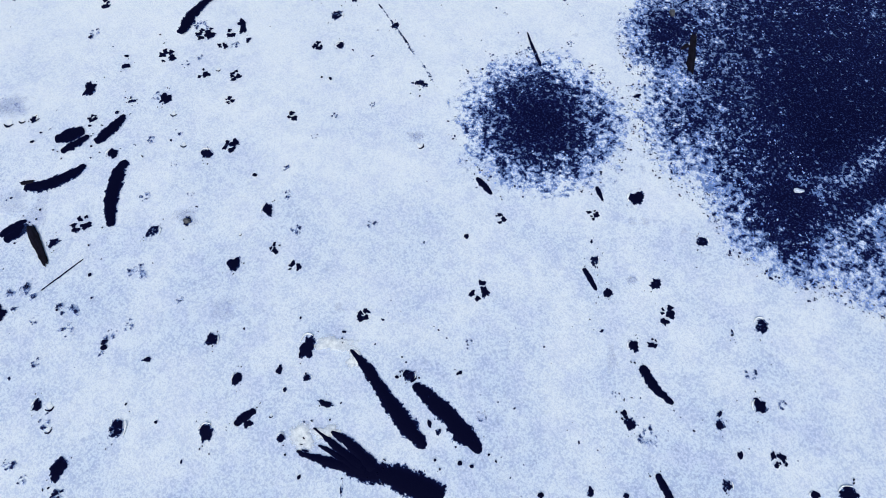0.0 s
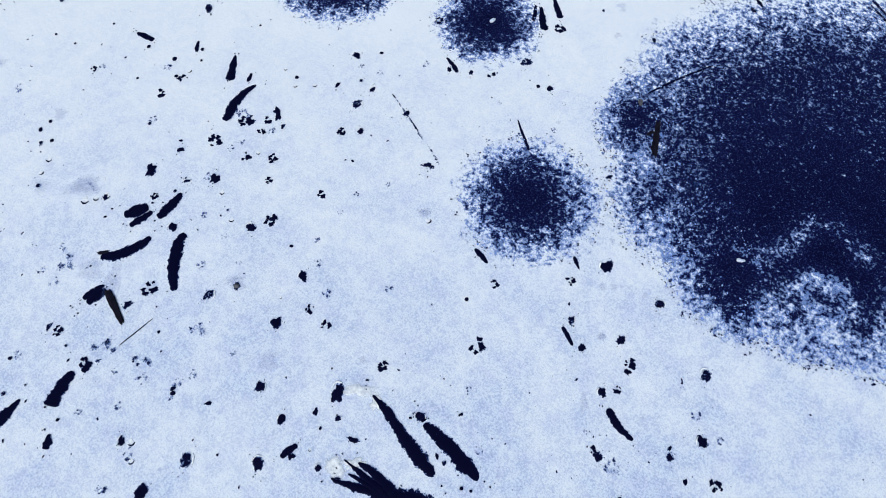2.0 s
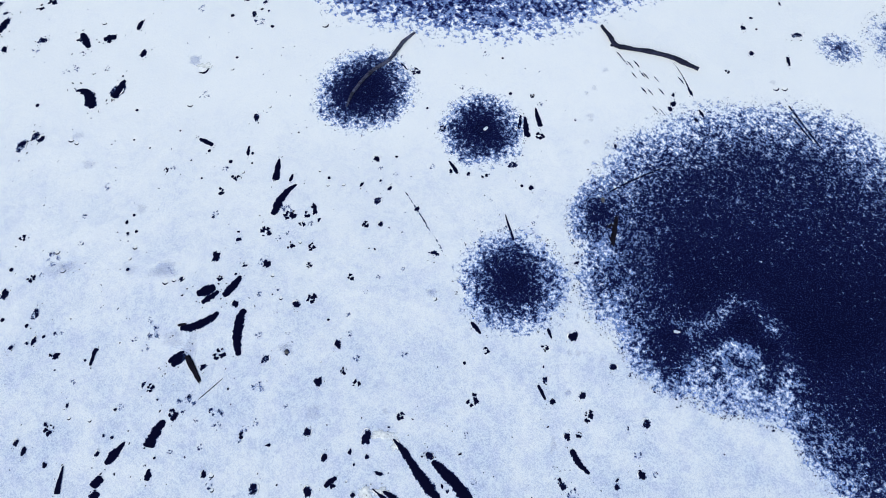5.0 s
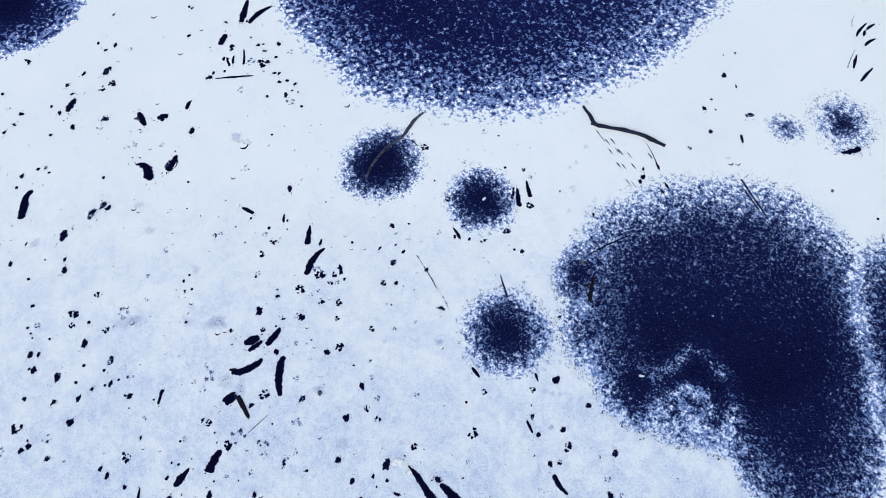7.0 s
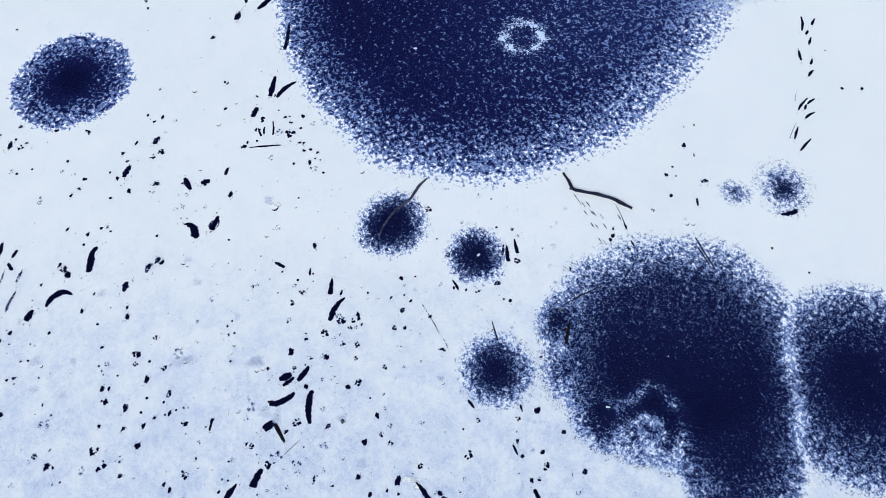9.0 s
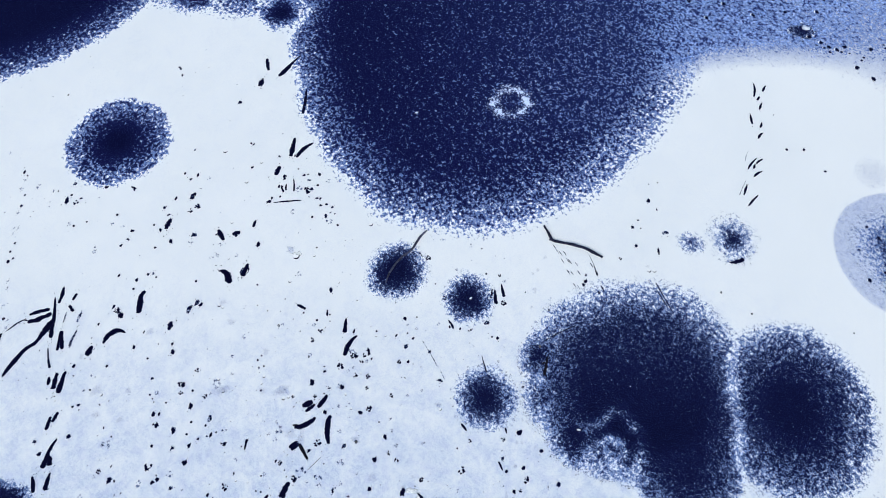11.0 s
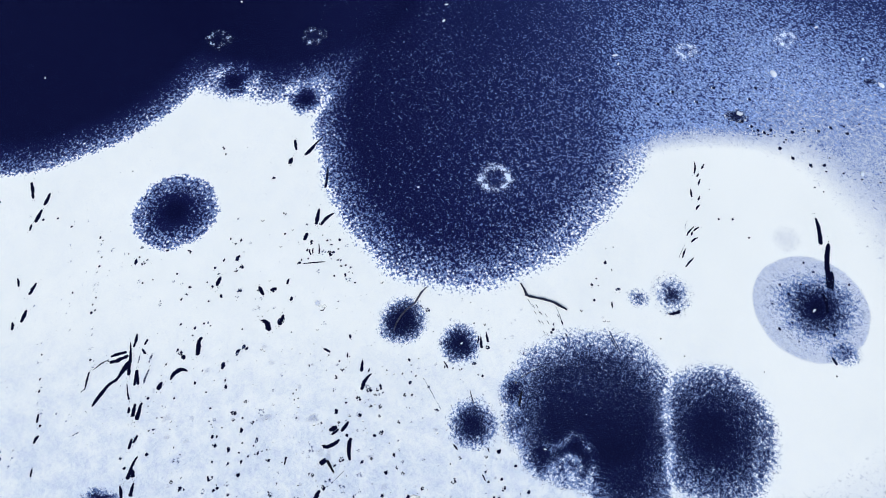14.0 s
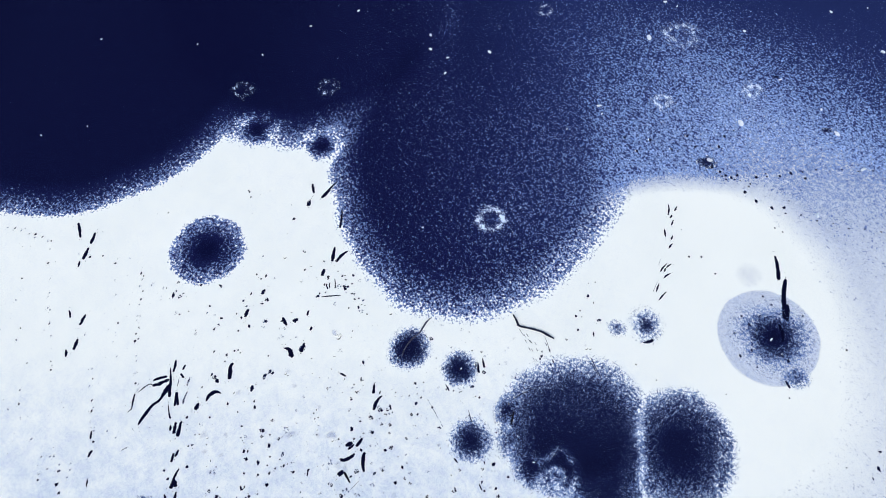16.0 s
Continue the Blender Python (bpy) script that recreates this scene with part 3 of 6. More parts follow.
near = [p for p in PATCHES if p[5] is WET and not p[4]]
wide = [p for p in PATCHES if p[5] is WET_FAR]
SNOW_GRAIN = grain_material("snow_grain", (0.42, 0.55, 0.86), (0.13, 0.22, 0.58))
SLUSH_GRAIN = grain_material("slush_grain", (0.012, 0.018, 0.09), (0.003, 0.004, 0.022))
area = [(b[2] - b[0]) * (b[3] - b[1]) for b in (p[2] for p in near)]
loose_grains("snow_grains", "countless loose white snow grains on bare dark ice", SNOW_GRAIN, [p[1] for p in near], [p[2] for p in near],
             [int(1300 * a) for a in area], 0.10, 0.95, 0.0055, 0.0060, 5)
loose_grains("slush_grains", "countless dark slush grains round the melt patches", SLUSH_GRAIN, [p[1] for p in near], [p[2] for p in near],
             [int(1100 * a) for a in area], -0.02, 0.40, 0.0065, 0.0056, 6)
loose_grains("snow_grains", "countless loose white snow grains along a wide sheet of dark ice", SNOW_GRAIN, [p[1] for p in wide] + [slush_field],
             [(-3.2, 3.8, 4.6, 9.5), (-10.0, 6.2, -2.2, 10.0), (-6.1, 4.7, -3.9, 6.9), (0.5, 6.5, 11.0, 13.0)], [14000, 7000, 2500, 10000], 0.1, 0.90, 0.0115, 0.0075, 7)

# ---------------------------------------------------------------- tracks and skids in the snow
SPOTS = [blot_mesh("pressed_spot", 0.5, 0.5, 40 + k, 0.11 + 0.035 * (k % 4), wet=(1.0, 0.66, 0.85)[k % 3], tail=0.25 * (k % 4 == 1)) for k in range(12)]
PADS = [blot_mesh("pad", 0.29, 0.23, 70 + k, 0.24, n=18) for k in range(3)]
TOES = [blot_mesh("toe", 0.145, 0.175, 80 + k, 0.26, n=14) for k in range(4)]
FAINT_PADS = [blot_mesh("pad", 0.28, 0.22, 90 + k, 0.2, wet=0.66, n=18, soft=0.05, fade=0.7, material=FAINT) for k in range(3)]
FAINT_TOES = [blot_mesh("toe", 0.14, 0.17, 95 + k, 0.2, wet=0.7, n=14, soft=0.05, fade=0.7, material=FAINT) for k in range(4)]
# SMUDGES: pale blots that paint faint shadows round the prints
SMUDGES = [blot_mesh("smudge", 0.5, 0.5, 110 + k, 0.2, wet=0.15, soft=0.8, fade=0.6, material=FAINT) for k in range(4)]
RIMS = [stroke_mesh("snow_rim", [(q * math.cos(a), q * math.sin(a)) for a in (a0, a0 + 0.5 * arc, a0 + arc)], [0.05, w, 0.04], 60 + n, wet=0.9,
                    height=0.007, ragged=0.3, steps=14, material=RIM) for n, (a0, arc, q, w) in enumerate(((2.0, 1.7, 0.56, 0.17), (-0.6, 1.3, 0.58, 0.14), (0.9, 2.0, 0.57, 0.12)))]
FAINT_SPOTS = [blot_mesh("faint_spot", 0.5, 0.5, 120 + k, 0.2, wet=0.62, n=18, fade=0.7, material=FAINT) for k in range(4)]
COUNT = [0]


def turn_of():
    COUNT[0] += 1
    return COUNT[0]


def pressed_spot(x, y, wide, high, rz=0):
    k = turn_of()
    if x > 4 and y > 6.4:
        wide, high, k = 0.85 * wide, 0.85 * high, 3 * k
    big = max(wide, high) > 0.07
    a = math.radians(50 + 23 * k % 40)
    torn(k, (x - 0.4 * wide * math.cos(a), y - 0.4 * high * math.sin(a)), (x + 0.4 * wide * math.cos(a), y + 0.4 * high * math.sin(a)), 0.55 * max(wide, high))
    old = x < -5.4 and max(wide, high) < 0.066
    ob = new("slide_spot" if big else "pressed_spot", FAINT_SPOTS[k % 4] if old and k % 4 else SPOTS[k % len(SPOTS)])
    ob.matrix_world = pose(x, y, 0, 0, 0, rz) @ Matrix.Diagonal((wide, high, 1, 1))
    if min(wide, high) > 0.03 and k % 5 < 3:
        rim = new("snow_rim", RIMS[k % 3])
        rim.parent = ob
        tagged(rim, "white rim of squeezed-up snow")
    return tagged(ob, "large dark spot where snow is pressed to the ice" if big else "faint grey old print half filled with snow" if old and k % 4 else "small round dark print pressed through thin snow",
                  "print", "prints in the snow")


def print_of(name, x, y, size, rz, pads, toes, label):
    k = turn_of()
    ob = empty_thing(name, x, y, rz)
    size *= 1.18
    r = random.Random(k)
    part("pad", pads[k % 3], ob, r.uniform(-0.08, 0.08) * size, -0.2 * size, r.uniform(-60, 60), size * r.uniform(0.7, 1.1))
    for n, (u, v) in enumerate(((-0.33, 0.02), (-0.13, 0.27), (0.14, 0.26), (0.33, 0.0))):
        if r.random() < 0.2:
            continue
        part("toe", toes[(k + n) % 4], ob, (u + r.uniform(-0.1, 0.1)) * size, (v + r.uniform(-0.1, 0.1)) * size, -40 * u + r.uniform(-45, 45),
             size * r.choice([0.55, 0.8, 1.0, 1.25]))
    for p in ob.children:
        p.scale.z = 1
    return tagged(ob, label, "paw print", "paw prints")


def paw_print(x, y, size, rz=0):
    return print_of("paw_print", x, y, size, rz, PADS, TOES, "dark dog paw print with toes in thin snow")


def faint_print(x, y, size, rz=0):
    return print_of("faint_paw_print", x, y, size, rz, FAINT_PADS, FAINT_TOES, "faint blue-grey paw print half filled with snow")


SPECKS = []


def speck(*row):
    SPECKS.append(row)


def torn(k, first, last, wide):
    """Torn fragments beside the ends of a broad mark."""
    if wide < 0.022:
        return
    r = random.Random(k)
    long = math.hypot(last[0] - first[0], last[1] - first[1]) + 0.001
    ux, uy = (last[0] - first[0]) / long, (last[1] - first[1]) / long
    for n in range(5):
        x, y = (first, last)[n % 2]
        side, off = r.gauss(0, 0.5) * wide, r.uniform(-0.15, 1.3) * wide * (-1, 1)[n % 2]
        speck(x + ux * off - uy * side, y + uy * off + ux * side, wide * r.uniform(0.08, 0.3), wide * r.uniform(0.06, 0.18), math.degrees(math.atan2(uy, ux)) + r.gauss(0, 25))


# faint shadow laid on the snow as a coloured blot
def smudge(x, y, wide, high):
    ob = new("shade_smudge", SMUDGES[turn_of() % 4])
    ob.matrix_world = pose(x, y, 0) @ Matrix.Diagonal((1.2 * wide, 1.2 * high, 1, 1))
    return tagged(ob, "faint blue-grey smudge of painted shade on snow", "smudge", "slush smudges")


# dark arc that paints the shadow crescent at a lifted flake
SHADE_ARC = stroke_mesh("gap", [(0.42 * math.cos(a), 0.42 * math.sin(a)) for a in (-1.3, 0.0, 1.3)], [0.08, 0.20, 0.08], 5, steps=14, height=0.005)
FLAKE = lump_mesh("flake", PUSHED, 7, flat=0.10, rough=0.3)


def snow_crescent(x, y, size, rz=0):
    ob = empty_thing("snow_flake_mark", x, y, rz + 70)
    part("gap", SHADE_ARC, ob, size=size).scale.z = 1
    part("flake", FLAKE, ob, -0.06 * size, 0, 0, 0.55 * size, "lifted flake of white snow").scale.z = 0.15 * size
    return tagged(ob, "small painted shade crescent under a lifted snow flake", "snow mark", "crescent marks")


def stroke(points, widths, label, wet=1.0, name="skid_mark", category="skid mark"):
    x, y = points[0]
    k = turn_of()
    me = stroke_mesh(name, [(a - x, b - y) for a, b in points], widths, k, wet, height=0.0046 + 0.00021 * (k % 11))
    torn(k, points[0], points[-1], max(widths))
    return tagged(thing(name, me, x, y), label, category, category + "s")


def twig(name, label, points, radii, shoots=0, wood=None):
    wood = wood or TWIG_WOOD
    radii = [0.68 * q for q in radii]
    x, y = points[0]
    local = [(a - x, b - y) for a, b in points]
    k = turn_of()
    ob = empty_thing(name, x, y)
    part("stem", tube_mesh("stem", local, radii, k, wood, lift=0.003), ob)
    r = random.Random(k)
    for n in range(shoots):
        i = 1 + n % (len(local) - 1)
        (x0, y0), (x1, y1) = local[i - 1], local[i]
        d = math.hypot(x1 - x0, y1 - y0)
        ux, uy = (x1 - x0) / d, (y1 - y0) / d
        side = 1 if n % 2 else -1
        q = d * r.uniform(0.6, 1.0)
        tip = (x1 + q * (0.6 * ux - side * 0.7 * uy), y1 + q * (0.6 * uy + side * 0.7 * ux))
        part("shoot", tube_mesh("shoot", [(x1, y1), tip], [0.7 * min(radii), 0.35 * min(radii)], k + n, wood, sides=6, steps=10, lift=0.004), ob)
    return tagged(ob, label, "twig", "twigs on the snow")


def bark_piece(label, x0, y0, x1, y1, wide):
    """A curled strip of bark, hollow below, split at its ends."""
    long, k = math.hypot(x1 - x0, y1 - y0), turn_of()
    r = np.random.RandomState(k)
    nu, nv, verts, faces = 18, 8, [], []
    thick = 0.12 * wide
    jag = r.uniform(-0.08, 0.08, (2, nv + 1)) * long
    for shell in (0, 1):
        for i in range(nu + 1):
            u = i / nu
            for j in range(nv + 1):
                a = math.pi * (0.08 + 0.84 * j / nv)
                q = (0.5 * wide - shell * thick) * (1 - 0.35 * abs(2 * u - 1) ** 4) * (0.8 + 0.35 * math.sin(2.6 * u + k) * 0.5 + 0.06 * r.normal())
                verts.append((u * long + (1 - u) * jag[0][j] + u * jag[1][j], q * math.cos(a), max(0.001, 0.55 * q * math.sin(a)) + 0.002))
    row, size = nv + 1, (nu + 1) * (nv + 1)
    for i in range(nu):
        for j in range(nv):
            b = i * row + j
            faces += [(b, b + 1, b + row + 1, b + row), (size + b, size + b + row, size + b + row + 1, size + b + 1)]
    for i in range(nu):
        for j in (0, nv):
            b = i * row + j
            faces.append((b, b + row, size + b + row, size + b))
    for j in range(nv):
        for i in (0, nu):
            b = i * row + j
            faces.append((b, b + 1, size + b + 1, size + b))
    ob = thing("bark_piece", finish("bark_piece", verts, faces, BARK), x0, y0, math.degrees(math.atan2(y1 - y0, x1 - x0)))
    return tagged(ob, label, "bark", "pieces of bark")


LUMPS = [lump_mesh("ice_lump", LUMP, 11 + k, 0.5, 0.45) for k in range(5)]
STONES = [lump_mesh("stone", STONE, 31 + k, 0.7) for k in range(2)]


def ice_lump(x, y, size):
    k = turn_of()
    ob = thing("ice_lump", LUMPS[k % 5], x, y, 47 * k)
    ob.scale = (size, size * (0.52 + 0.09 * (k % 4)), 0.8 * size)
    return tagged(ob, "small rounded lump of white ice on dark ice", "ice lump", "ice lumps")


def stone(x, y, size):
    k = turn_of()
    return tagged(thing("stone", STONES[k % 2], x, y, 47 * k, size), "small brown stone frozen into the slush", "stone", "stones")


def pushed_snow(x, y, wide, high, rz=0):
    ob = new("pushed_snow", blot_mesh("pushed_snow", 0.5, 0.5, 3 * turn_of(), 0.22, wet=0.8, height=0.0058, material=HEAP))
    ob.matrix_world = pose(x, y, 0, 0, 0, rz) @ Matrix.Diagonal((wide, high, 1, 1))
    return tagged(ob, "low drift of white snow pushed up by a slide", "pushed snow", "pushed snow")


def crumbs():
    """Countless crumbs of slush and dirt over the trodden snow."""
    r = np.random.RandomState(8)
    verts, faces, wet = [], [], []
    for _ in range(4200):
        x, y = r.uniform(-10.5, 3.2), abs(r.normal(0, 3.4))
        if noise.noise(Vector((x * 0.7, y * 0.7, 3))) < r.uniform(-0.5, 0.35) or (x > 1.0 and y > 1.6):
            continue
        s, b, w = 0.003 + 0.006 * r.random_sample() ** 2 + 0.0006 * y, len(verts), r.choice([0.3, 0.5, 0.8])
        turn, long = r.uniform(0, 6.28), r.uniform(0.6, 1.8)
        verts.append((x, y, 0.004))
        wet.append(w)
        for k in range(8):
            a, q = k * math.pi / 4, s * r.uniform(0.8, 1.7)
            u, v = q * long * math.cos(a), q * math.sin(a)
            verts.append((x + u * math.cos(turn) - v * math.sin(turn), y + u * math.sin(turn) + v * math.cos(turn), 0.0))
            wet.append(-0.1)
            faces.append((b, b + 1 + k, b + 1 + (k + 1) % 8))
    for x, y, wide, high, rz in SPECKS:
        b, turn = len(verts), radians(rz)
        verts.append((x, y, 0.0062))
        full = r.choice([0.6, 0.85, 1.0])
        wet.append(full)
        for ring, (q, z, share) in enumerate(((0.42, 0.0062, full), (0.6, 0.0, -0.3))):
            for k in range(10):
                a = k * math.pi / 5
                f = q * r.uniform(0.85, 1.15)
                u, v = f * wide * math.cos(a), f * high * math.sin(a)
                verts.append((x + u * math.cos(turn) - v * math.sin(turn), y + u * math.sin(turn) + v * math.cos(turn), z))
                wet.append(share)
        for k in range(10):
            n = (k + 1) % 10
            faces += [(b, b + 1 + k, b + 1 + n), (b + 1 + k, b + 11 + k, b + 11 + n, b + 1 + n)]
    ob = new("snow_crumbs", finish("snow_crumbs", verts, faces, WET_FINE, wet))
    return tagged(ob, "scattered dark crumbs of slush over trodden snow", "crumbs", kind="stuff")



for row in (
    (-1.609, 1.942, 0.022, 0.023, 0), (-1.548, 1.086, 0.015, 0.021, 0), (-1.651, 0.927, 0.012, 0.013, 0), (-1.516, 0.98, 0.012, 0.013, 0),
    (-0.653, 0.587, 0.016, 0.022, 0), (0.047, 0.654, 0.016, 0.017, 0), (0.036, 0.65, 0.011, 0.012, 0), (0.041, 0.306, 0.019, 0.018, -30),
    (0.086, 0.294, 0.017, 0.014, 0), (0.341, 0.191, 0.025, 0.022, 0), (0.657, 0.189, 0.025, 0.022, 0), (-0.584, 2.141, 0.014, 0.024, 30),
    (-0.627, 2.148, 0.014, 0.012, 0), (-1.634, 2.293, 0.026, 0.015, 0), (-1.848, 2.418, 0.024, 0.026, 0), (-2.51, 2.38, 0.024, 0.034, 0),
    (-2.484, 2.284, 0.024, 0.021, 0), (-2.466, 2.44, 0.024, 0.026, 0),
):
    speck(*row)
for row in (
    (-2.604, 3.138, 0.017, 0.018, 0), (-2.458, 3.058, 0.017, 0.018, 0), (0.551, 2.686, 0.025, 0.026, 0), (-2.298, 0.946, 0.025, 0.022, 0),
    (-2.779, 1.219, 0.018, 0.015, 0), (-2.022, 1.013, 0.018, 0.019, 0), (-1.418, 0.762, 0.028, 0.026, 0), (-1.147, 0.461, 0.013, 0.014, 0),
    (-1.781, 2.925, 0.034, 0.036, 0), (-1.747, 2.784, 0.025, 0.027, 0), (-1.613, 3.001, 0.026, 0.027, 0), (-1.605, 2.909, 0.017, 0.018, 0),
    (-1.968, 3.029, 0.026, 0.027, 0), (-0.201, 3.44, 0.022, 0.023, 0), (-1.258, 3.203, 0.017, 0.018, 0), (-1.616, 3.806, 0.018, 0.019, 0),
    (-1.871, 3.994, 0.028, 0.029, 0), (-2.239, 3.226, 0.017, 0.019, 0),
):
    speck(*row)
for row in (
    (-2.101, 2.937, 0.017, 0.018, 0), (1.413, 4.104, 0.028, 0.029, 0), (0.3, 4.035, 0.023, 0.024, 0), (0.449, 3.967, 0.023, 0.024, 0),
    (0.501, 3.586, 0.031, 0.033, 0), (-1.992, 2.77, 0.017, 0.018, 0), (-1.017, 3.435, 0.018, 0.019, 0), (-4.328, 7.187, 0.04, 0.043, 0),
    (-4.279, 7.059, 0.032, 0.051, 0), (-1.977, 4.481, 0.035, 0.037, 0), (-3.297, 1.984, 0.031, 0.032, 0), (-4.703, 1.741, 0.018, 0.019, 0),
    (2.689, 4.405, 0.041, 0.029, 0), (2.711, 4.276, 0.021, 0.022, 0), (3.051, 5.023, 0.021, 0.03, 0), (2.919, 4.998, 0.014, 0.023, 0),
    (5.061, 5.587, 0.044, 0.046, 0), (4.996, 6.218, 0.023, 0.024, 0),
):
    speck(*row)
for row in (
    (4.03, 2.994, 0.026, 0.027, 0), (-2.64, 3.436, 0.027, 0.028, 0), (-3.851, 2.599, 0.019, 0.02, 0), (-3.252, 1.588, 0.03, 0.032, 0),
    (-3.029, 1.412, 0.03, 0.031, 0), (-4.236, 4.364, 0.028, 0.037, 0), (-5.218, 4.418, 0.028, 0.03, 0), (-5.391, 4.354, 0.035, 0.037, 0),
    (-4.056, 3.554, 0.034, 0.028, 0), (-6.03, 6.68, 0.032, 0.033, 0), (-2.473, 4.819, 0.029, 0.038, 0), (-2.421, 2.299, 0.025, 0.026, 0),
    (-2.479, 2.267, 0.025, 0.026, 0), (-2.457, 4.99, 0.022, 0.023, 0), (0.081, 1.263, 0.023, 0.025, 0), (-0.444, 2.963, 0.026, 0.02, 0),
    (-0.895, 1.584, 0.024, 0.019, 0), (-2.421, 1.982, 0.031, 0.032, 0),
):
    speck(*row)
for row in (
    (1.025, 3.311, 0.02, 0.028, 0), (-6.282, 5.197, 0.025, 0.032, -19), (-6.233, 4.862, 0.031, 0.032, -33), (-6.164, 4.081, 0.031, 0.036, -36),
    (-6.192, 3.951, 0.031, 0.038, -7), (-8.626, 6.111, 0.049, 0.036, 31), (-8.415, 6.014, 0.03, 0.046, 26), (-8.393, 5.821, 0.034, 0.032, 29),
    (-7.231, 5.659, 0.036, 0.046, -31), (-8.809, 5.152, 0.035, 0.034, 7), (-8.544, 4.075, 0.03, 0.04, 35), (-8.222, 3.357, 0.03, 0.026, 25),
    (-6.859, 3.049, 0.028, 0.037, -2), (-3.932, 5.223, 0.033, 0.046, -2), (-4.155, 4.004, 0.041, 0.036, 20), (-4.803, 4.532, 0.04, 0.039, -30),
    (-4.202, 3.283, 0.028, 0.035, -38), (-3.956, 2.404, 0.032, 0.031, 23),
):
    speck(*row)
for row in (
    (-3.835, 1.932, 0.032, 0.03, -38), (-5.753, 4.927, 0.022, 0.035, -4), (-5.541, 4.86, 0.038, 0.036, -19), (-3.01, 5.748, 0.029, 0.044, 18),
    (-0.975, 2.767, 0.025, 0.029, 30), (-1.187, 5.579, 0.021, 0.016, 27), (-1.074, 5.086, 0.02, 0.02, -30), (-0.879, 4.793, 0.014, 0.02, -15),
    (-0.727, 4.615, 0.028, 0.034, -29), (-2.322, 5.53, 0.024, 0.037, 14), (-2.247, 5.289, 0.026, 0.026, -15), (-2.097, 5.192, 0.033, 0.023, 15),
    (-1.938, 5.008, 0.04, 0.036, 25), (-2.054, 5.093, 0.031, 0.025, 39), (-2.054, 4.82, 0.021, 0.042, 29), (-1.717, 4.554, 0.03, 0.022, 31),
    (-1.785, 4.686, 0.039, 0.04, 36), (-1.651, 4.533, 0.025, 0.029, 0),
):
    speck(*row)
for row in (
    (-1.601, 4.347, 0.033, 0.035, 39), (-4.877, 2.179, 0.028, 0.026, -11), (-4.62, 1.993, 0.031, 0.022, -28), (-4.455, 1.805, 0.025, 0.019, -40),
    (-4.222, 1.412, 0.019, 0.028, 15), (-4.306, 1.31, 0.029, 0.019, -33), (-3.967, 0.748, 0.02, 0.025, -24), (-3.794, 1.88, 0.026, 0.02, -20),
    (-3.768, 1.837, 0.019, 0.019, -4), (-3.613, 1.829, 0.023, 0.026, 12), (-3.286, 1.438, 0.031, 0.026, -27), (-2.92, 1.462, 0.021, 0.029, -31),
    (-2.582, 1.289, 0.022, 0.02, 28), (-2.34, 0.774, 0.018, 0.028, 14), (-2.281, 0.761, 0.026, 0.028, -39), (5.542, 5.2, 0.046, 0.037, 0),
    (-4.351, 7.219, 0.037, 0.04, 0), (-3.496, 3.493, 0.033, 0.035, 0),
):
    speck(*row)
for row in (
    (-4.336, 3.382, 0.033, 0.035, 0), (-7.761, 3.391, 0.033, 0.035, 0), (-7.718, 3.222, 0.033, 0.035, 0), (6.495, 2.645, 0.032, 0.034, 0),
    (5.314, 2.722, 0.021, 0.023, 0), (4.564, 8.469, 0.051, 0.043, 0), (4.816, 8.437, 0.038, 0.033, 0), (5.226, 8.192, 0.051, 0.043, 0),
    (5.474, 7.995, 0.038, 0.032, 0), (5.773, 7.669, 0.05, 0.042, 0), (5.984, 7.595, 0.05, 0.042, 0), (6.356, 7.448, 0.05, 0.042, 0),
    (6.57, 8.734, 0.051, 0.044, 0), (6.68, 7.331, 0.049, 0.042, 0), (7.067, 7.589, 0.05, 0.042, 0), (7.077, 7.516, 0.05, 0.042, 0),
    (7.303, 7.529, 0.037, 0.032, 0), (7.328, 7.471, 0.037, 0.032, 0),
):
    speck(*row)
for row in (
    (7.884, 7.628, 0.05, 0.042, 0), (8.197, 7.685, 0.05, 0.042, 0), (8.488, 7.654, 0.05, 0.042, 0), (8.769, 7.681, 0.05, 0.042, 0),
    (9.445, 7.648, 0.05, 0.042, 0), (7.286, 6.599, 0.048, 0.041, 0), (7.425, 6.903, 0.037, 0.031, 0), (8.25, 6.349, 0.048, 0.041, 0),
    (8.542, 6.227, 0.048, 0.04, 0), (8.872, 6.212, 0.048, 0.04, 0), (9.198, 6.144, 0.048, 0.04, 0), (6.982, 6.248, 0.048, 0.041, 0),
    (7.129, 6.153, 0.036, 0.03, 0), (6.474, 7.418, 0.037, 0.031, 0), (6.632, 7.274, 0.049, 0.042, 0),
):
    speck(*row)
for row in (
    (-0.582, 2.557, 0.062, 0.066, 0), (-0.548, 2.354, 0.041, 0.043, 0), (-1.387, 2.025, 0.062, 0.059, 0), (-1.626, 2.227, 0.046, 0.037, 0),
    (-1.137, 1.701, 0.061, 0.054, 0), (-0.814, 1.401, 0.051, 0.06, 0), (-1.317, 1.295, 0.063, 0.067, 0), (-1.169, 1.345, 0.043, 0.046, 0),
    (-0.932, 1.134, 0.052, 0.065, 0), (-0.976, 0.796, 0.047, 0.065, 0), (-0.577, 0.762, 0.063, 0.103, 0), (-0.851, 0.631, 0.039, 0.053, 0),
    (-1.423, 0.785, 0.03, 0.025, 0), (-1.229, 0.711, 0.039, 0.022, 0), (-1.63, 0.527, 0.036, 0.048, 0), (-1.296, 0.438, 0.062, 0.094, 0),
    (-0.944, 0.419, 0.055, 0.07, 0), (-1.489, 0.285, 0.065, 0.083, -25),
):
    pressed_spot(*row)
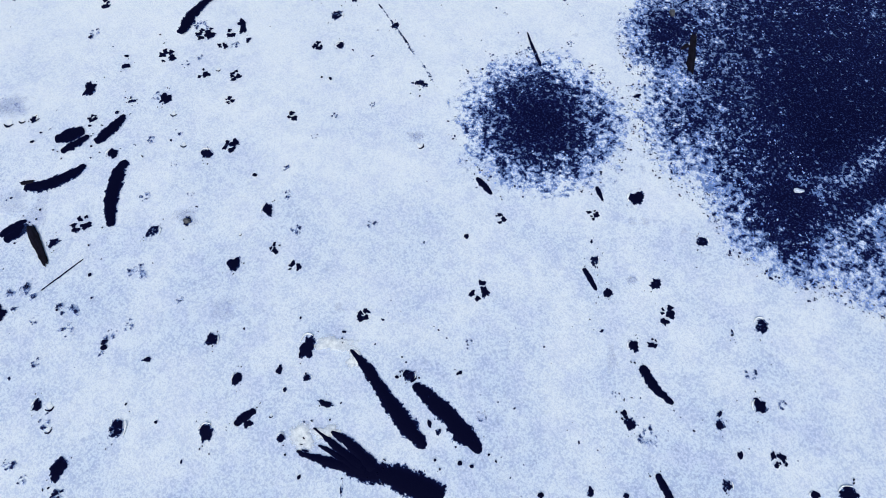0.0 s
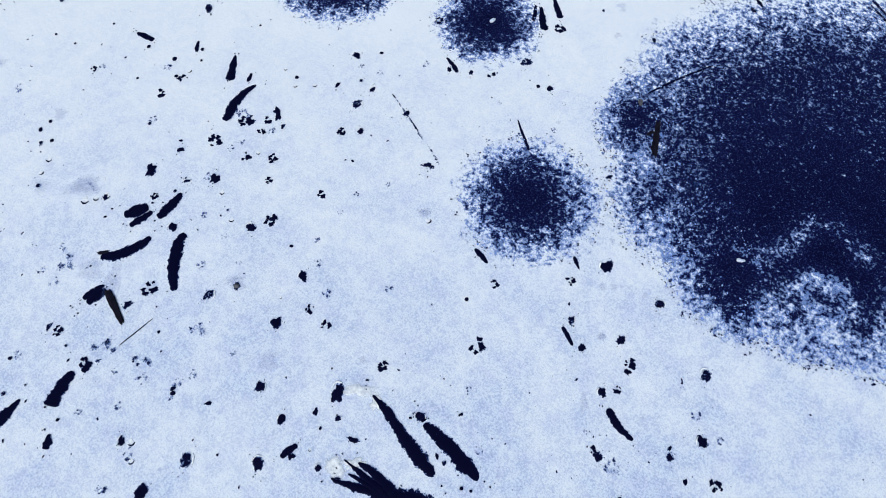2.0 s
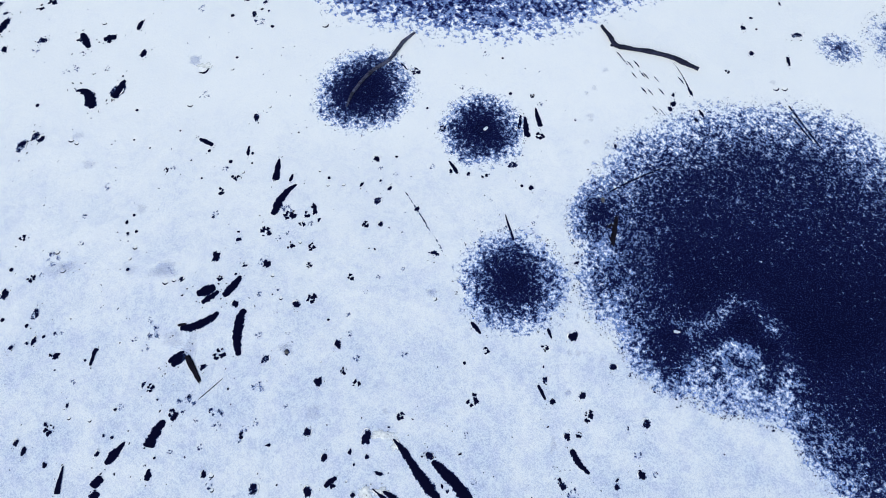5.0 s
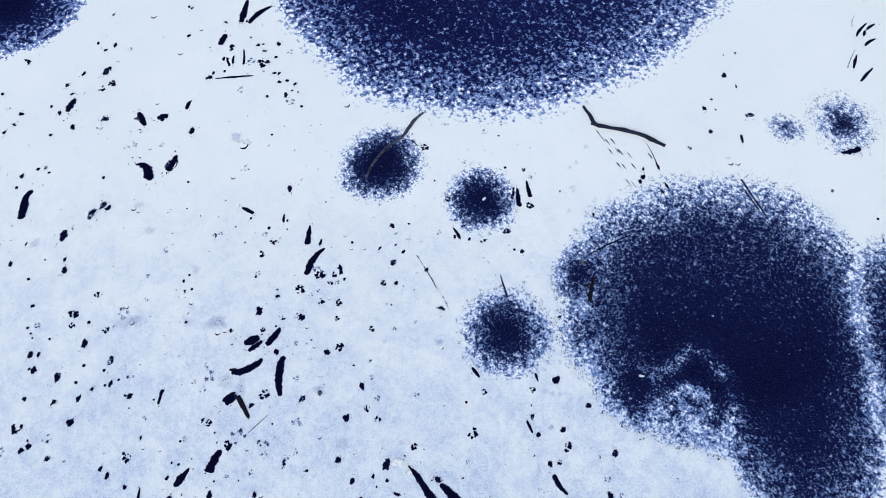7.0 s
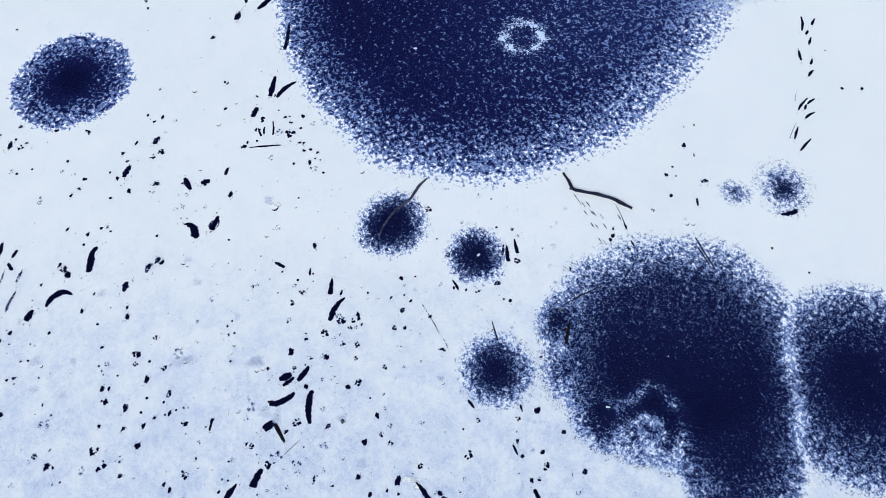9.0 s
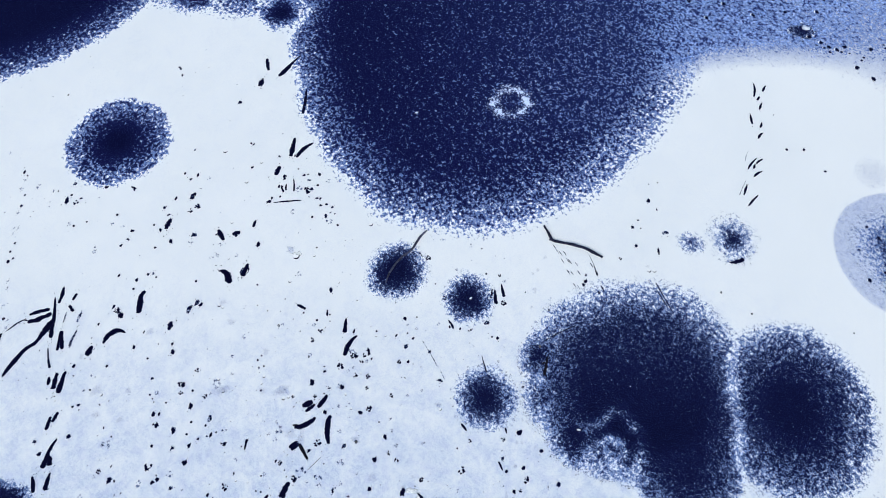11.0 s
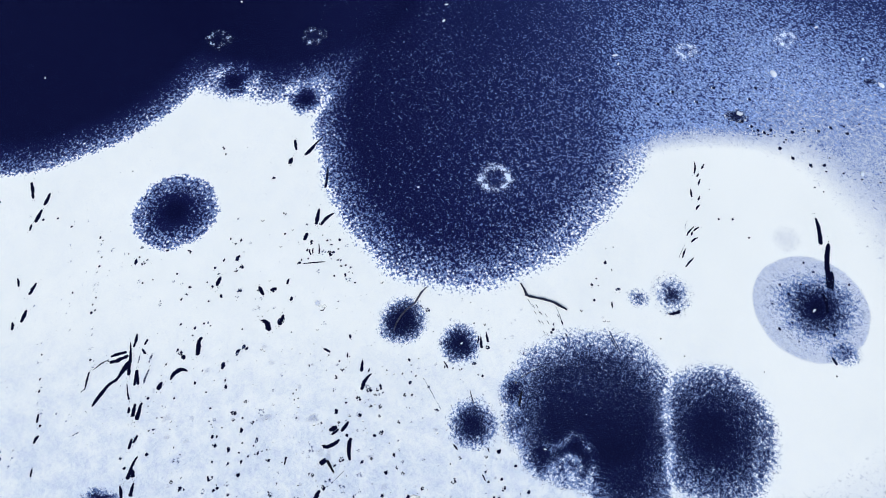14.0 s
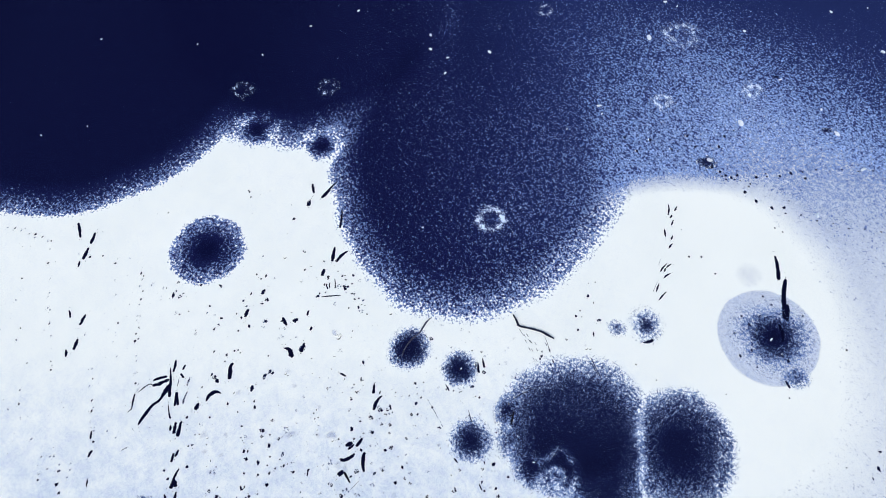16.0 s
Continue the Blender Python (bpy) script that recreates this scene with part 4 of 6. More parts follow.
for row in (
    (-1.472, 0.192, 0.055, 0.05, 0), (-0.649, 0.399, 0.035, 0.037, 0), (0.851, 1.451, 0.069, 0.073, 0), (1.109, 1.234, 0.054, 0.058, 0),
    (0.882, 1.035, 0.048, 0.053, 0), (0.676, 0.995, 0.041, 0.043, 0), (0.63, 1.141, 0.039, 0.062, 0), (1.292, 0.848, 0.056, 0.064, 0),
    (1.22, 0.517, 0.055, 0.058, 0), (1.053, 0.448, 0.039, 0.051, 0), (0.704, 0.453, 0.048, 0.046, 0), (0.755, 0.763, 0.044, 0.046, 0),
    (1.037, 0.224, 0.04, 0.045, 0), (1.484, 0.192, 0.075, 0.057, 0), (1.108, 0.332, 0.019, 0.03, 0), (-0.133, 2.102, 0.078, 0.053, -25),
    (0.927, 2.022, 0.039, 0.029, 0), (1.358, 0.19, 0.038, 0.031, 0),
):
    pressed_spot(*row)
for row in (
    (-0.157, 0.643, 0.041, 0.041, 0), (-0.684, 0.668, 0.027, 0.039, 0), (-1.775, 2.086, 0.062, 0.084, 0), (-1.548, 2.009, 0.045, 0.024, 0),
    (-2.008, 1.901, 0.022, 0.041, 0), (-1.582, 1.707, 0.054, 0.046, 0), (-1.744, 1.241, 0.055, 0.043, 20), (-1.808, 1.032, 0.029, 0.041, 0),
    (-0.488, 0.531, 0.058, 0.026, -20), (1.165, 0.817, 0.012, 0.044, 0), (1.056, 0.489, 0.018, 0.033, -30), (-0.076, 0.454, 0.018, 0.033, 20),
    (-0.041, 0.422, 0.026, 0.028, 0), (0.526, 0.201, 0.029, 0.036, 0), (-2.703, 4.05, 0.056, 0.089, -20), (-2.859, 3.647, 0.1, 0.115, -20),
    (-1.625, 3.357, 0.048, 0.084, 0), (-0.605, 2.943, 0.055, 0.045, 0),
):
    pressed_spot(*row)
for row in (
    (-3.637, 4.201, 0.095, 0.07, 0), (2.614, 4.002, 0.05, 0.053, 0), (1.854, 3.468, 0.048, 0.06, 0), (0.49, 2.88, 0.071, 0.08, 0),
    (0.132, 2.797, 0.029, 0.04, 0), (0.624, 2.666, 0.041, 0.044, 0), (-2.14, 1.118, 0.029, 0.046, 0), (-2.357, 0.656, 0.034, 0.044, 0),
    (-2.69, 0.585, 0.034, 0.036, 0), (-3.427, 3.181, 0.07, 0.111, 0), (1.327, 3.053, 0.025, 0.04, 0), (2.026, 3.579, 0.022, 0.056, 0),
    (-5.532, 5.053, 0.066, 0.054, 0), (-5.591, 4.77, 0.065, 0.129, 0), (-5.058, 4.99, 0.058, 0.046, 0), (-3.282, 6.515, 0.07, 0.074, 0),
    (-2.627, 4.735, 0.071, 0.06, 0), (-3.735, 5.191, 0.037, 0.062, 0),
):
    pressed_spot(*row)
for row in (
    (-4.133, 4.643, 0.057, 0.068, 0), (-2.153, 5.18, 0.051, 0.039, 0), (-1.929, 5.196, 0.058, 0.054, 0), (-2.021, 4.944, 0.065, 0.061, 0),
    (-1.781, 4.497, 0.042, 0.074, 0), (-4.432, 2.999, 0.085, 0.076, 0), (-4.553, 3.119, 0.046, 0.063, 0), (-3.739, 2.857, 0.084, 0.13, 0),
    (-3.667, 2.599, 0.025, 0.054, 0), (-3.645, 2.492, 0.057, 0.094, 0), (-4.903, 2.306, 0.05, 0.053, 0), (-4.47, 2.305, 0.038, 0.04, 0),
    (-3.525, 3.087, 0.078, 0.139, 0), (-3.373, 3.15, 0.059, 0.063, 0), (-3.29, 1.787, 0.061, 0.083, 0), (-3.026, 1.63, 0.06, 0.102, 0),
    (-3.459, 1.488, 0.065, 0.088, 0), (-3.696, 1.297, 0.041, 0.037, 0),
):
    pressed_spot(*row)
for row in (
    (-3.437, 1.268, 0.053, 0.056, 0), (-4.755, 1.415, 0.059, 0.063, 0), (-3.257, 1.098, 0.058, 0.074, 0), (-3.376, 0.808, 0.051, 0.054, 0),
    (-2.917, 0.727, 0.034, 0.048, 0), (-2.851, 0.674, 0.034, 0.06, 0), (-4.72, 1.802, 0.055, 0.039, 0), (2.876, 4.718, 0.063, 0.067, 0),
    (2.597, 4.293, 0.048, 0.051, 0), (3.049, 4.203, 0.103, 0.065, 0), (2.915, 3.922, 0.027, 0.086, 0), (2.979, 4.576, 0.021, 0.044, 0),
    (4.017, 2.774, 0.019, 0.053, 0), (-3.065, 1.546, 0.03, 0.032, 0), (-4.706, 2.874, 0.026, 0.041, 0), (-5.009, 4.017, 0.028, 0.044, 0),
    (-2.508, 4.99, 0.036, 0.061, 0), (-2.591, 4.794, 0.029, 0.053, 0),
):
    pressed_spot(*row)
for row in (
    (-1.026, 2.392, 0.025, 0.04, 0), (1.87, 3.564, 0.026, 0.042, 0), (-0.007, 2.823, 0.026, 0.041, 0), (-0.57, 0.635, 0.034, 0.036, 0),
    (1.821, 3.417, 0.039, 0.056, 0), (5.087, 8.251, 0.091, 0.096, 0), (5.488, 8.593, 0.092, 0.097, 0), (5.63, 8.308, 0.091, 0.096, 0),
    (6.161, 8.304, 0.091, 0.096, 0), (6.337, 8.586, 0.092, 0.097, 0), (5.906, 7.767, 0.089, 0.095, 0), (6.071, 7.647, 0.089, 0.094, 0),
    (6.174, 7.554, 0.089, 0.094, 0), (6.294, 7.495, 0.088, 0.094, 0), (6.428, 7.552, 0.089, 0.094, 0), (6.52, 7.129, 0.087, 0.092, 0),
    (6.717, 6.903, 0.087, 0.092, 0), (7.024, 6.737, 0.086, 0.091, 0),
):
    pressed_spot(*row)
for row in (
    (7.28, 6.735, 0.086, 0.091, 0), (6.841, 7.503, 0.088, 0.094, 0), (7.362, 7.522, 0.088, 0.094, 0), (7.618, 7.601, 0.089, 0.094, 0),
    (7.909, 7.461, 0.088, 0.093, 0), (4.642, 8.501, 0.092, 0.097, 0), (4.066, 8.567, 0.092, 0.098, 0), (4.305, 8.197, 0.091, 0.096, 0),
    (-6.318, 4.976, 0.057, 0.053, 16), (-6.235, 4.682, 0.056, 0.054, 29), (-6.25, 4.567, 0.057, 0.034, 27), (-6.234, 4.32, 0.045, 0.038, -15),
    (-6.232, 4.236, 0.025, 0.046, -9), (-6.183, 3.798, 0.053, 0.05, 32), (-6.103, 3.503, 0.044, 0.058, -35), (-6.081, 3.4, 0.03, 0.061, -19),
    (-6.055, 3.145, 0.047, 0.053, 13), (-6.005, 2.956, 0.044, 0.038, 10),
):
    pressed_spot(*row)
for row in (
    (-5.941, 2.831, 0.052, 0.064, -16), (-5.994, 2.558, 0.027, 0.063, -33), (-9.439, 6.335, 0.042, 0.051, 11), (-9.273, 6.319, 0.026, 0.07, -39),
    (-9.123, 6.261, 0.039, 0.063, 8), (-8.925, 6.182, 0.056, 0.04, 37), (-8.787, 6.1, 0.052, 0.05, 27), (-8.347, 5.497, 0.052, 0.043, 22),
    (-8.214, 5.15, 0.025, 0.061, 6), (-8.158, 4.826, 0.048, 0.056, -32), (-8.049, 4.463, 0.042, 0.06, 21), (-7.987, 4.169, 0.026, 0.058, -18),
    (-7.889, 3.912, 0.046, 0.036, -40), (-7.815, 3.645, 0.03, 0.045, 22), (-7.715, 3.3, 0.037, 0.044, 12), (-6.928, 5.485, 0.043, 0.061, -40),
    (-6.864, 5.109, 0.031, 0.057, 19), (-6.772, 4.784, 0.047, 0.043, 16),
):
    pressed_spot(*row)
for row in (
    (-6.723, 4.479, 0.024, 0.051, 6), (-6.6, 4.176, 0.032, 0.045, 39), (-6.62, 3.787, 0.03, 0.044, 4), (-6.481, 3.485, 0.022, 0.045, -18),
    (-7.752, 5.709, 0.026, 0.057, 37), (-7.501, 5.635, 0.045, 0.055, -28), (-6.899, 5.604, 0.025, 0.049, -12), (-6.65, 5.605, 0.03, 0.058, 11),
    (-8.801, 4.673, 0.038, 0.059, 11), (-8.561, 3.829, 0.035, 0.048, 38), (-8.217, 2.824, 0.046, 0.053, 37), (-6.919, 3.246, 0.047, 0.047, 21),
    (-6.886, 2.908, 0.035, 0.05, 39), (-6.779, 2.625, 0.03, 0.047, -20), (-6.724, 2.489, 0.052, 0.031, -6), (-6.717, 2.224, 0.031, 0.06, -18),
    (-6.615, 2.057, 0.051, 0.059, -30), (-6.579, 1.861, 0.043, 0.047, 24),
):
    pressed_spot(*row)
for row in (
    (-3.853, 5.637, 0.035, 0.05, 8), (-3.828, 5.121, 0.037, 0.047, -37), (-3.995, 4.798, 0.035, 0.06, -30), (-4.058, 4.523, 0.051, 0.039, 30),
    (-4.129, 4.279, 0.041, 0.063, 17), (-3.95, 4.102, 0.053, 0.065, 8), (-4.107, 3.612, 0.034, 0.053, 12), (-4.176, 3.595, 0.044, 0.039, 35),
    (-4.534, 4.271, 0.048, 0.05, -36), (-4.564, 4.135, 0.05, 0.04, -30), (-4.643, 4.04, 0.036, 0.055, -9), (-4.577, 3.583, 0.031, 0.047, -23),
    (-4.32, 3.513, 0.049, 0.054, 25), (-4.075, 2.765, 0.021, 0.048, -13), (-4.167, 2.558, 0.041, 0.053, -2), (-3.847, 2.141, 0.044, 0.035, -4),
    (-6.051, 5.037, 0.048, 0.037, 12), (-5.824, 4.925, 0.033, 0.051, -14),
):
    pressed_spot(*row)
for row in (
    (-5.387, 4.803, 0.046, 0.034, -13), (-2.972, 5.726, 0.029, 0.052, -28), (-2.945, 5.319, 0.034, 0.052, -21), (-2.557, 5.511, 0.053, 0.038, -37),
    (-2.437, 5.124, 0.047, 0.041, 35), (-2.441, 5.165, 0.057, 0.055, 6), (-2.079, 5.096, 0.049, 0.032, -34), (-1.932, 4.789, 0.056, 0.032, -7),
    (-1.867, 4.671, 0.052, 0.034, -15), (-1.697, 4.643, 0.044, 0.049, 1), (-3.748, 1.687, 0.053, 0.061, -36), (-3.675, 1.69, 0.035, 0.045, -16),
    (-3.136, 1.383, 0.037, 0.052, -26), (-2.984, 1.43, 0.036, 0.069, -13), (-3.234, 1.298, 0.034, 0.058, 1), (-2.634, 0.975, 0.025, 0.042, 10),
    (-8.344, 2.461, 0.048, 0.047, -40), (-8.166, 2.562, 0.027, 0.064, 13),
):
    pressed_spot(*row)
for row in (
    (-8.069, 2.305, 0.046, 0.034, -30), (-7.762, 1.904, 0.043, 0.039, 38), (-7.744, 1.93, 0.027, 0.058, 8), (-7.485, 1.595, 0.029, 0.033, -17),
    (-7.324, 1.597, 0.05, 0.052, 7), (-7.31, 1.382, 0.048, 0.053, 33), (-6.915, 1.232, 0.036, 0.052, 29), (-7.004, 0.962, 0.052, 0.05, -25),
    (-0.712, 2.707, 0.02, 0.049, -30), (-0.562, 2.737, 0.041, 0.029, -18), (-0.487, 2.67, 0.031, 0.05, -14), (-0.27, 2.486, 0.033, 0.047, -33),
    (-1.884, 4.783, 0.031, 0.048, -21), (-4.34, 1.52, 0.018, 0.039, 7), (-4.147, 1.058, 0.017, 0.033, -35), (-4.038, 0.725, 0.027, 0.03, 22),
    (-2.752, 0.849, 0.025, 0.031, -10), (-4.032, 4.396, 0.069, 0.146, -20),
):
    pressed_spot(*row)
for row in (
    (-3.761, 4.822, 0.07, 0.086, 0), (-2.977, 6.9, 0.062, 0.131, 0), (-8.1, 4.506, 0.046, 0.049, 0), (-7.217, 3.93, 0.045, 0.048, 0),
    (-9.048, 6.308, 0.049, 0.052, 0), (-8.792, 6.172, 0.049, 0.052, 0), (-8.483, 6.01, 0.048, 0.051, 0), (-7.255, 1.601, 0.052, 0.056, 0),
    (-7.116, 1.461, 0.052, 0.055, 0), (-7.097, 1.343, 0.062, 0.066, 0), (-6.912, 1.481, 0.042, 0.044, 0), (-6.894, 1.362, 0.042, 0.044, 0),
    (-7.456, 1.284, 0.052, 0.055, 0), (-7.441, 1.187, 0.041, 0.044, 0), (-7.08, 1.109, 0.062, 0.066, 0), (-5.169, 1.351, 0.052, 0.055, 0),
    (-5.071, 1.204, 0.052, 0.055, 0), (-6.74, 2.425, 0.032, 0.057, 0),
):
    pressed_spot(*row)
for row in (
    (-6.174, 1.934, 0.042, 0.045, 0), (-6.359, 2.058, 0.053, 0.045, 0), (7.812, 3.577, 0.044, 0.047, 0), (7.247, 1.387, 0.031, 0.032, 0),
    (7.925, 1.663, 0.072, 0.044, 0), (7.823, 1.367, 0.061, 0.086, 0), (7.673, 1.193, 0.03, 0.064, 0), (5.316, 5.583, 0.047, 0.05, 0),
    (-4.794, 1.78, 0.032, 0.033, 0), (-4.701, 1.983, 0.032, 0.034, 0), (-8.163, 4.751, 0.035, 0.049, 0), (-6.343, 5.258, 0.035, 0.075, 0),
    (-6.293, 5.119, 0.035, 0.05, 0), (-6.081, 4.992, 0.047, 0.05, 0), (-6.184, 4.318, 0.034, 0.061, 0), (-6.125, 3.846, 0.034, 0.048, 0),
    (-5.948, 2.941, 0.033, 0.058, 0), (-8.001, 4.204, 0.034, 0.049, 0),
):
    pressed_spot(*row)
for row in (
    (-8.058, 4.027, 0.046, 0.036, 0), (6.099, 7.536, 0.062, 0.053, 0), (6.17, 7.449, 0.062, 0.053, 0), (9.118, 7.635, 0.062, 0.053, 0),
    (7.602, 6.556, 0.06, 0.051, 0), (7.919, 6.419, 0.06, 0.051, 0), (5.9, 4.28, 0.056, 0.06, 0), (6.414, 4.7, 0.046, 0.048, 0),
    (6.023, 4.102, 0.056, 0.059, 0), (5.7, 3.928, 0.045, 0.047, 0), (6.272, 4.279, 0.056, 0.06, 0), (5.724, 3.47, 0.055, 0.058, 0),
    (6.008, 3.245, 0.044, 0.046, 0), (6.631, 3.355, 0.065, 0.069, 0), (7.115, 4.276, 0.045, 0.048, 0), (6.547, 4.518, 0.057, 0.06, 0),
    (6.546, 3.468, 0.055, 0.058, 0), (5.966, 3.582, 0.044, 0.047, 0),
):
    pressed_spot(*row)
for row in (
    (7.007, 3.901, 0.044, 0.047, 0), (6.156, 3.985, 0.045, 0.047, 0),
):
    pressed_spot(*row)
for row in (
    (-1.252, 2.439, 0.088, 60), (-1.088, 2.469, 0.106, 70), (-1.224, 2.181, 0.068, 60), (-1.059, 2.166, 0.063, 80), (-0.669, 2.348, 0.055, 20),
    (-0.746, 1.916, 0.06, 37), (-1.023, 1.748, 0.07, 140), (-0.663, 1.123, 0.059, 100), (-0.357, 0.895, 0.057, 70), (0.234, 1.35, 0.058, 80),
    (0.135, 1.007, 0.082, 80), (0.908, 0.898, 0.07, 60), (0.835, 0.777, 0.051, 40), (1.254, 0.315, 0.055, 150), (0.652, 1.371, 0.05, 90),
    (-1.417, 2.291, 0.087, 60), (-0.758, 1.209, 0.05, -14), (0.675, 0.485, 0.048, 144), (-0.785, 0.472, 0.067, 20), (-1.641, 1.33, 0.087, 70),
    (-1.721, 1.909, 0.05, 61), (-1.822, 2.647, 0.066, -18),
):
    paw_print(*row)
for row in (
    (-1.703, 2.769, 0.059, 176), (-2.289, 2.852, 0.042, 115), (0.265, 2.796, 0.067, 46), (2.371, 3.807, 0.04, 131), (-0.297, 3.83, 0.082, 59),
    (-0.069, 3.237, 0.061, 89), (0.686, 3.562, 0.044, 23), (0.726, 3.152, 0.069, 5), (-2.718, 0.808, 0.07, 23), (-1.152, 2.35, 0.056, 81),
    (-3.285, 2.25, 0.062, 139), (-3.448, 2.066, 0.086, 47), (-3.13, 1.909, 0.067, -3), (-3.703, 1.542, 0.09, 132), (-2.809, 1.336, 0.088, 10),
    (-3.698, 1.043, 0.093, -23), (-3.582, 0.911, 0.103, 65), (-4.125, 0.879, 0.103, 193), (-4.292, 0.989, 0.058, 11), (-4.653, 4.961, 0.08, 121),
    (-3.66, 4.657, 0.085, 72), (-3.754, 4.591, 0.071, 30),
):
    paw_print(*row)
for row in (
    (-5.46, 4.735, 0.072, 7), (-2.09, 4.919, 0.101, 51), (-3.3, 4.206, 0.056, 71), (-4.501, 3.069, 0.092, 151), (-2.086, 1.097, 0.058, 110),
    (-1.894, 0.931, 0.069, 42), (-3.025, 4.22, 0.097, 122), (-1.067, 2.009, 0.049, 102), (-3.444, 1.953, 0.049, 10), (2.019, 3.307, 0.039, 191),
):
    paw_print(*row)
for row in (
    (-0.754, 1.615, 0.047, 122), (-0.735, 1.479, 0.052, 39), (-0.675, 1.301, 0.055, 23), (1.209, 0.643, 0.054, 17), (0.765, 0.399, 0.087, 5),
    (1.309, 0.521, 0.04, 102), (0.131, 0.48, 0.057, 140), (0.088, 0.772, 0.042, 74), (-1.408, 1.782, 0.049, 15), (-1.381, 1.468, 0.057, 56),
    (-1.137, 0.973, 0.043, 133), (-1.681, 0.705, 0.051, 137), (-1.585, 0.467, 0.058, 92), (-1.321, 2.236, 0.046, 70), (-1.277, 1.649, 0.043, 44),
    (-1.286, 1.824, 0.044, 27), (-1.676, 0.298, 0.052, 67), (-1.615, 0.247, 0.039, 54), (-1.171, 1.482, 0.036, 6), (0.629, 2.356, 0.035, 164),
    (0.223, 2.285, 0.029, 66), (0.704, 2.545, 0.029, 69),
):
    faint_print(*row)
for row in (
    (0.306, 2.561, 0.036, 49), (0.65, 0.562, 0.036, 42), (-1.586, 0.837, 0.062, 79), (-1.331, 0.861, 0.057, 74), (-1.423, 0.74, 0.033, 160),
    (-1.737, 0.874, 0.033, 95), (-2.629, 1.133, 0.05, 71), (-2.266, 0.964, 0.057, 22), (-2.147, 1.504, 0.112, 140), (-2.175, 1.368, 0.074, 76),
    (-0.339, 1.324, 0.051, 130), (-2.081, 3.584, 0.072, 108), (-1.813, 2.859, 0.059, 153), (-1.832, 2.446, 0.057, 73), (-3.258, 3.885, 0.065, 110),
    (-2.981, 3.883, 0.055, 115), (-0.571, 2.851, 0.042, 41), (0.088, 3.652, 0.045, 59), (-1.874, 0.672, 0.041, 78), (-0.444, 2.801, 0.042, 66),
    (-1.265, 2.282, 0.04, 11), (0.299, 4.004, 0.037, 20),
):
    faint_print(*row)
for row in (
    (0.747, 3.477, 0.053, 11), (0.412, 2.319, 0.04, 160), (-0.152, 2.874, 0.05, 71), (-2.265, 1.445, 0.059, 132), (-3.055, 1.938, 0.047, 136),
    (-2.829, 2.199, 0.048, 165), (-2.992, 2.067, 0.119, 120), (-4.26, 1.315, 0.118, 82), (-3.78, 0.851, 0.092, 25), (-3.42, 0.96, 0.081, 15),
    (-4.605, 2.176, 0.087, 58), (-3.75, 1.954, 0.061, 149), (-4.835, 4.375, 0.056, 157), (-5.468, 4.379, 0.07, 60), (-2.729, 2.696, 0.064, 31),
    (-2.818, 1.499, 0.083, 84), (-2.176, 1.586, 0.06, 45), (-4.7, 2.535, 0.051, 6), (-3.66, 4.088, 0.069, 10), (-4.685, 4.334, 0.056, 91),
    (-3.239, 4.047, 0.069, 178), (-2.266, 4.566, 0.099, 21),
):
    faint_print(*row)
for row in (
    (-1.724, 4.398, 0.098, 73), (-3.343, 3.853, 0.054, 172), (-3.563, 5.128, 0.058, 83), (-1.78, 5.072, 0.072, 4), (-2.201, 4.945, 0.115, 82),
    (-5.002, 3.939, 0.055, 73), (-2.239, 2.865, 0.051, 82), (-1.087, 2.36, 0.05, 39), (-1.814, 0.986, 0.138, 166), (-1.607, 0.931, 0.114, 105),
    (-1.283, 2.491, 0.088, 158), (-1.436, 2.042, 0.049, 174), (-0.365, 1.977, 0.036, 19), (-2.847, 2.43, 0.05, 158), (-0.634, 1.793, 0.036, 49),
    (-0.546, 1.915, 0.036, 113), (-1.334, 1.096, 0.092, 74), (-1.398, 0.822, 0.057, 34), (-0.769, 3.034, 0.039, 64), (-4.335, 0.934, 0.046, 97),
    (-4.448, 0.717, 0.057, 153),
):
    faint_print(*row)
for row in (
    (-2.061, 1.901, 0.044, 200), (-1.332, 1.936, 0.041, 200), (-1.253, 1.756, 0.04, 200), (-0.133, 1.743, 0.045, 250), (-1.566, 0.435, 0.04, 230),
    (-1.153, 2.206, 0.034, 200), (-0.698, 0.487, 0.022, 200), (-0.924, 1.279, 0.02, 240), (-3.071, 3.115, 0.048, 200), (-2.2, 3.495, 0.062, 200),
    (-1.529, 3.467, 0.04, 250), (-1.67, 2.828, 0.034, 240), (-0.979, 2.705, 0.033, 210), (-0.855, 2.709, 0.037, 210), (-1.053, 2.839, 0.029, 210),
    (-2.43, 2.073, 0.036, 250), (-2.152, 3.876, 0.12, 230), (-1.899, 3.874, 0.046, 230), (-2.602, 0.894, 0.035, 220), (-2.457, 0.877, 0.032, 220),
    (-2.991, 2.133, 0.056, 230), (-2.91, 1.98, 0.055, 230),
):
    snow_crescent(*row)
for row in (
    (2.815, 3.63, 0.071, 210), (-1.582, 0.525, 0.047, 220), (-3.094, 3.836, 0.041, 210), (-2.821, 2.199, 0.032, 230), (-3.388, 5.621, 0.089, 210),
    (-2.997, 5.08, 0.073, 210), (-1.13, 4.37, 0.084, 230), (2.742, 3.634, 0.073, 220), (-3.124, 3.149, 0.066, 210), (-4.469, 1.937, 0.055, 250),
    (-2.404, 2.17, 0.049, 200), (-2.123, 1.888, 0.061, 200), (-4.998, 3.978, 0.048, 230), (-2.004, 1.919, 0.061, 200), (-0.781, 5.42, 0.059, 210),
    (-2.817, 5.417, 0.059, 210), (-3.124, 4.406, 0.056, 210),
):
    snow_crescent(*row)
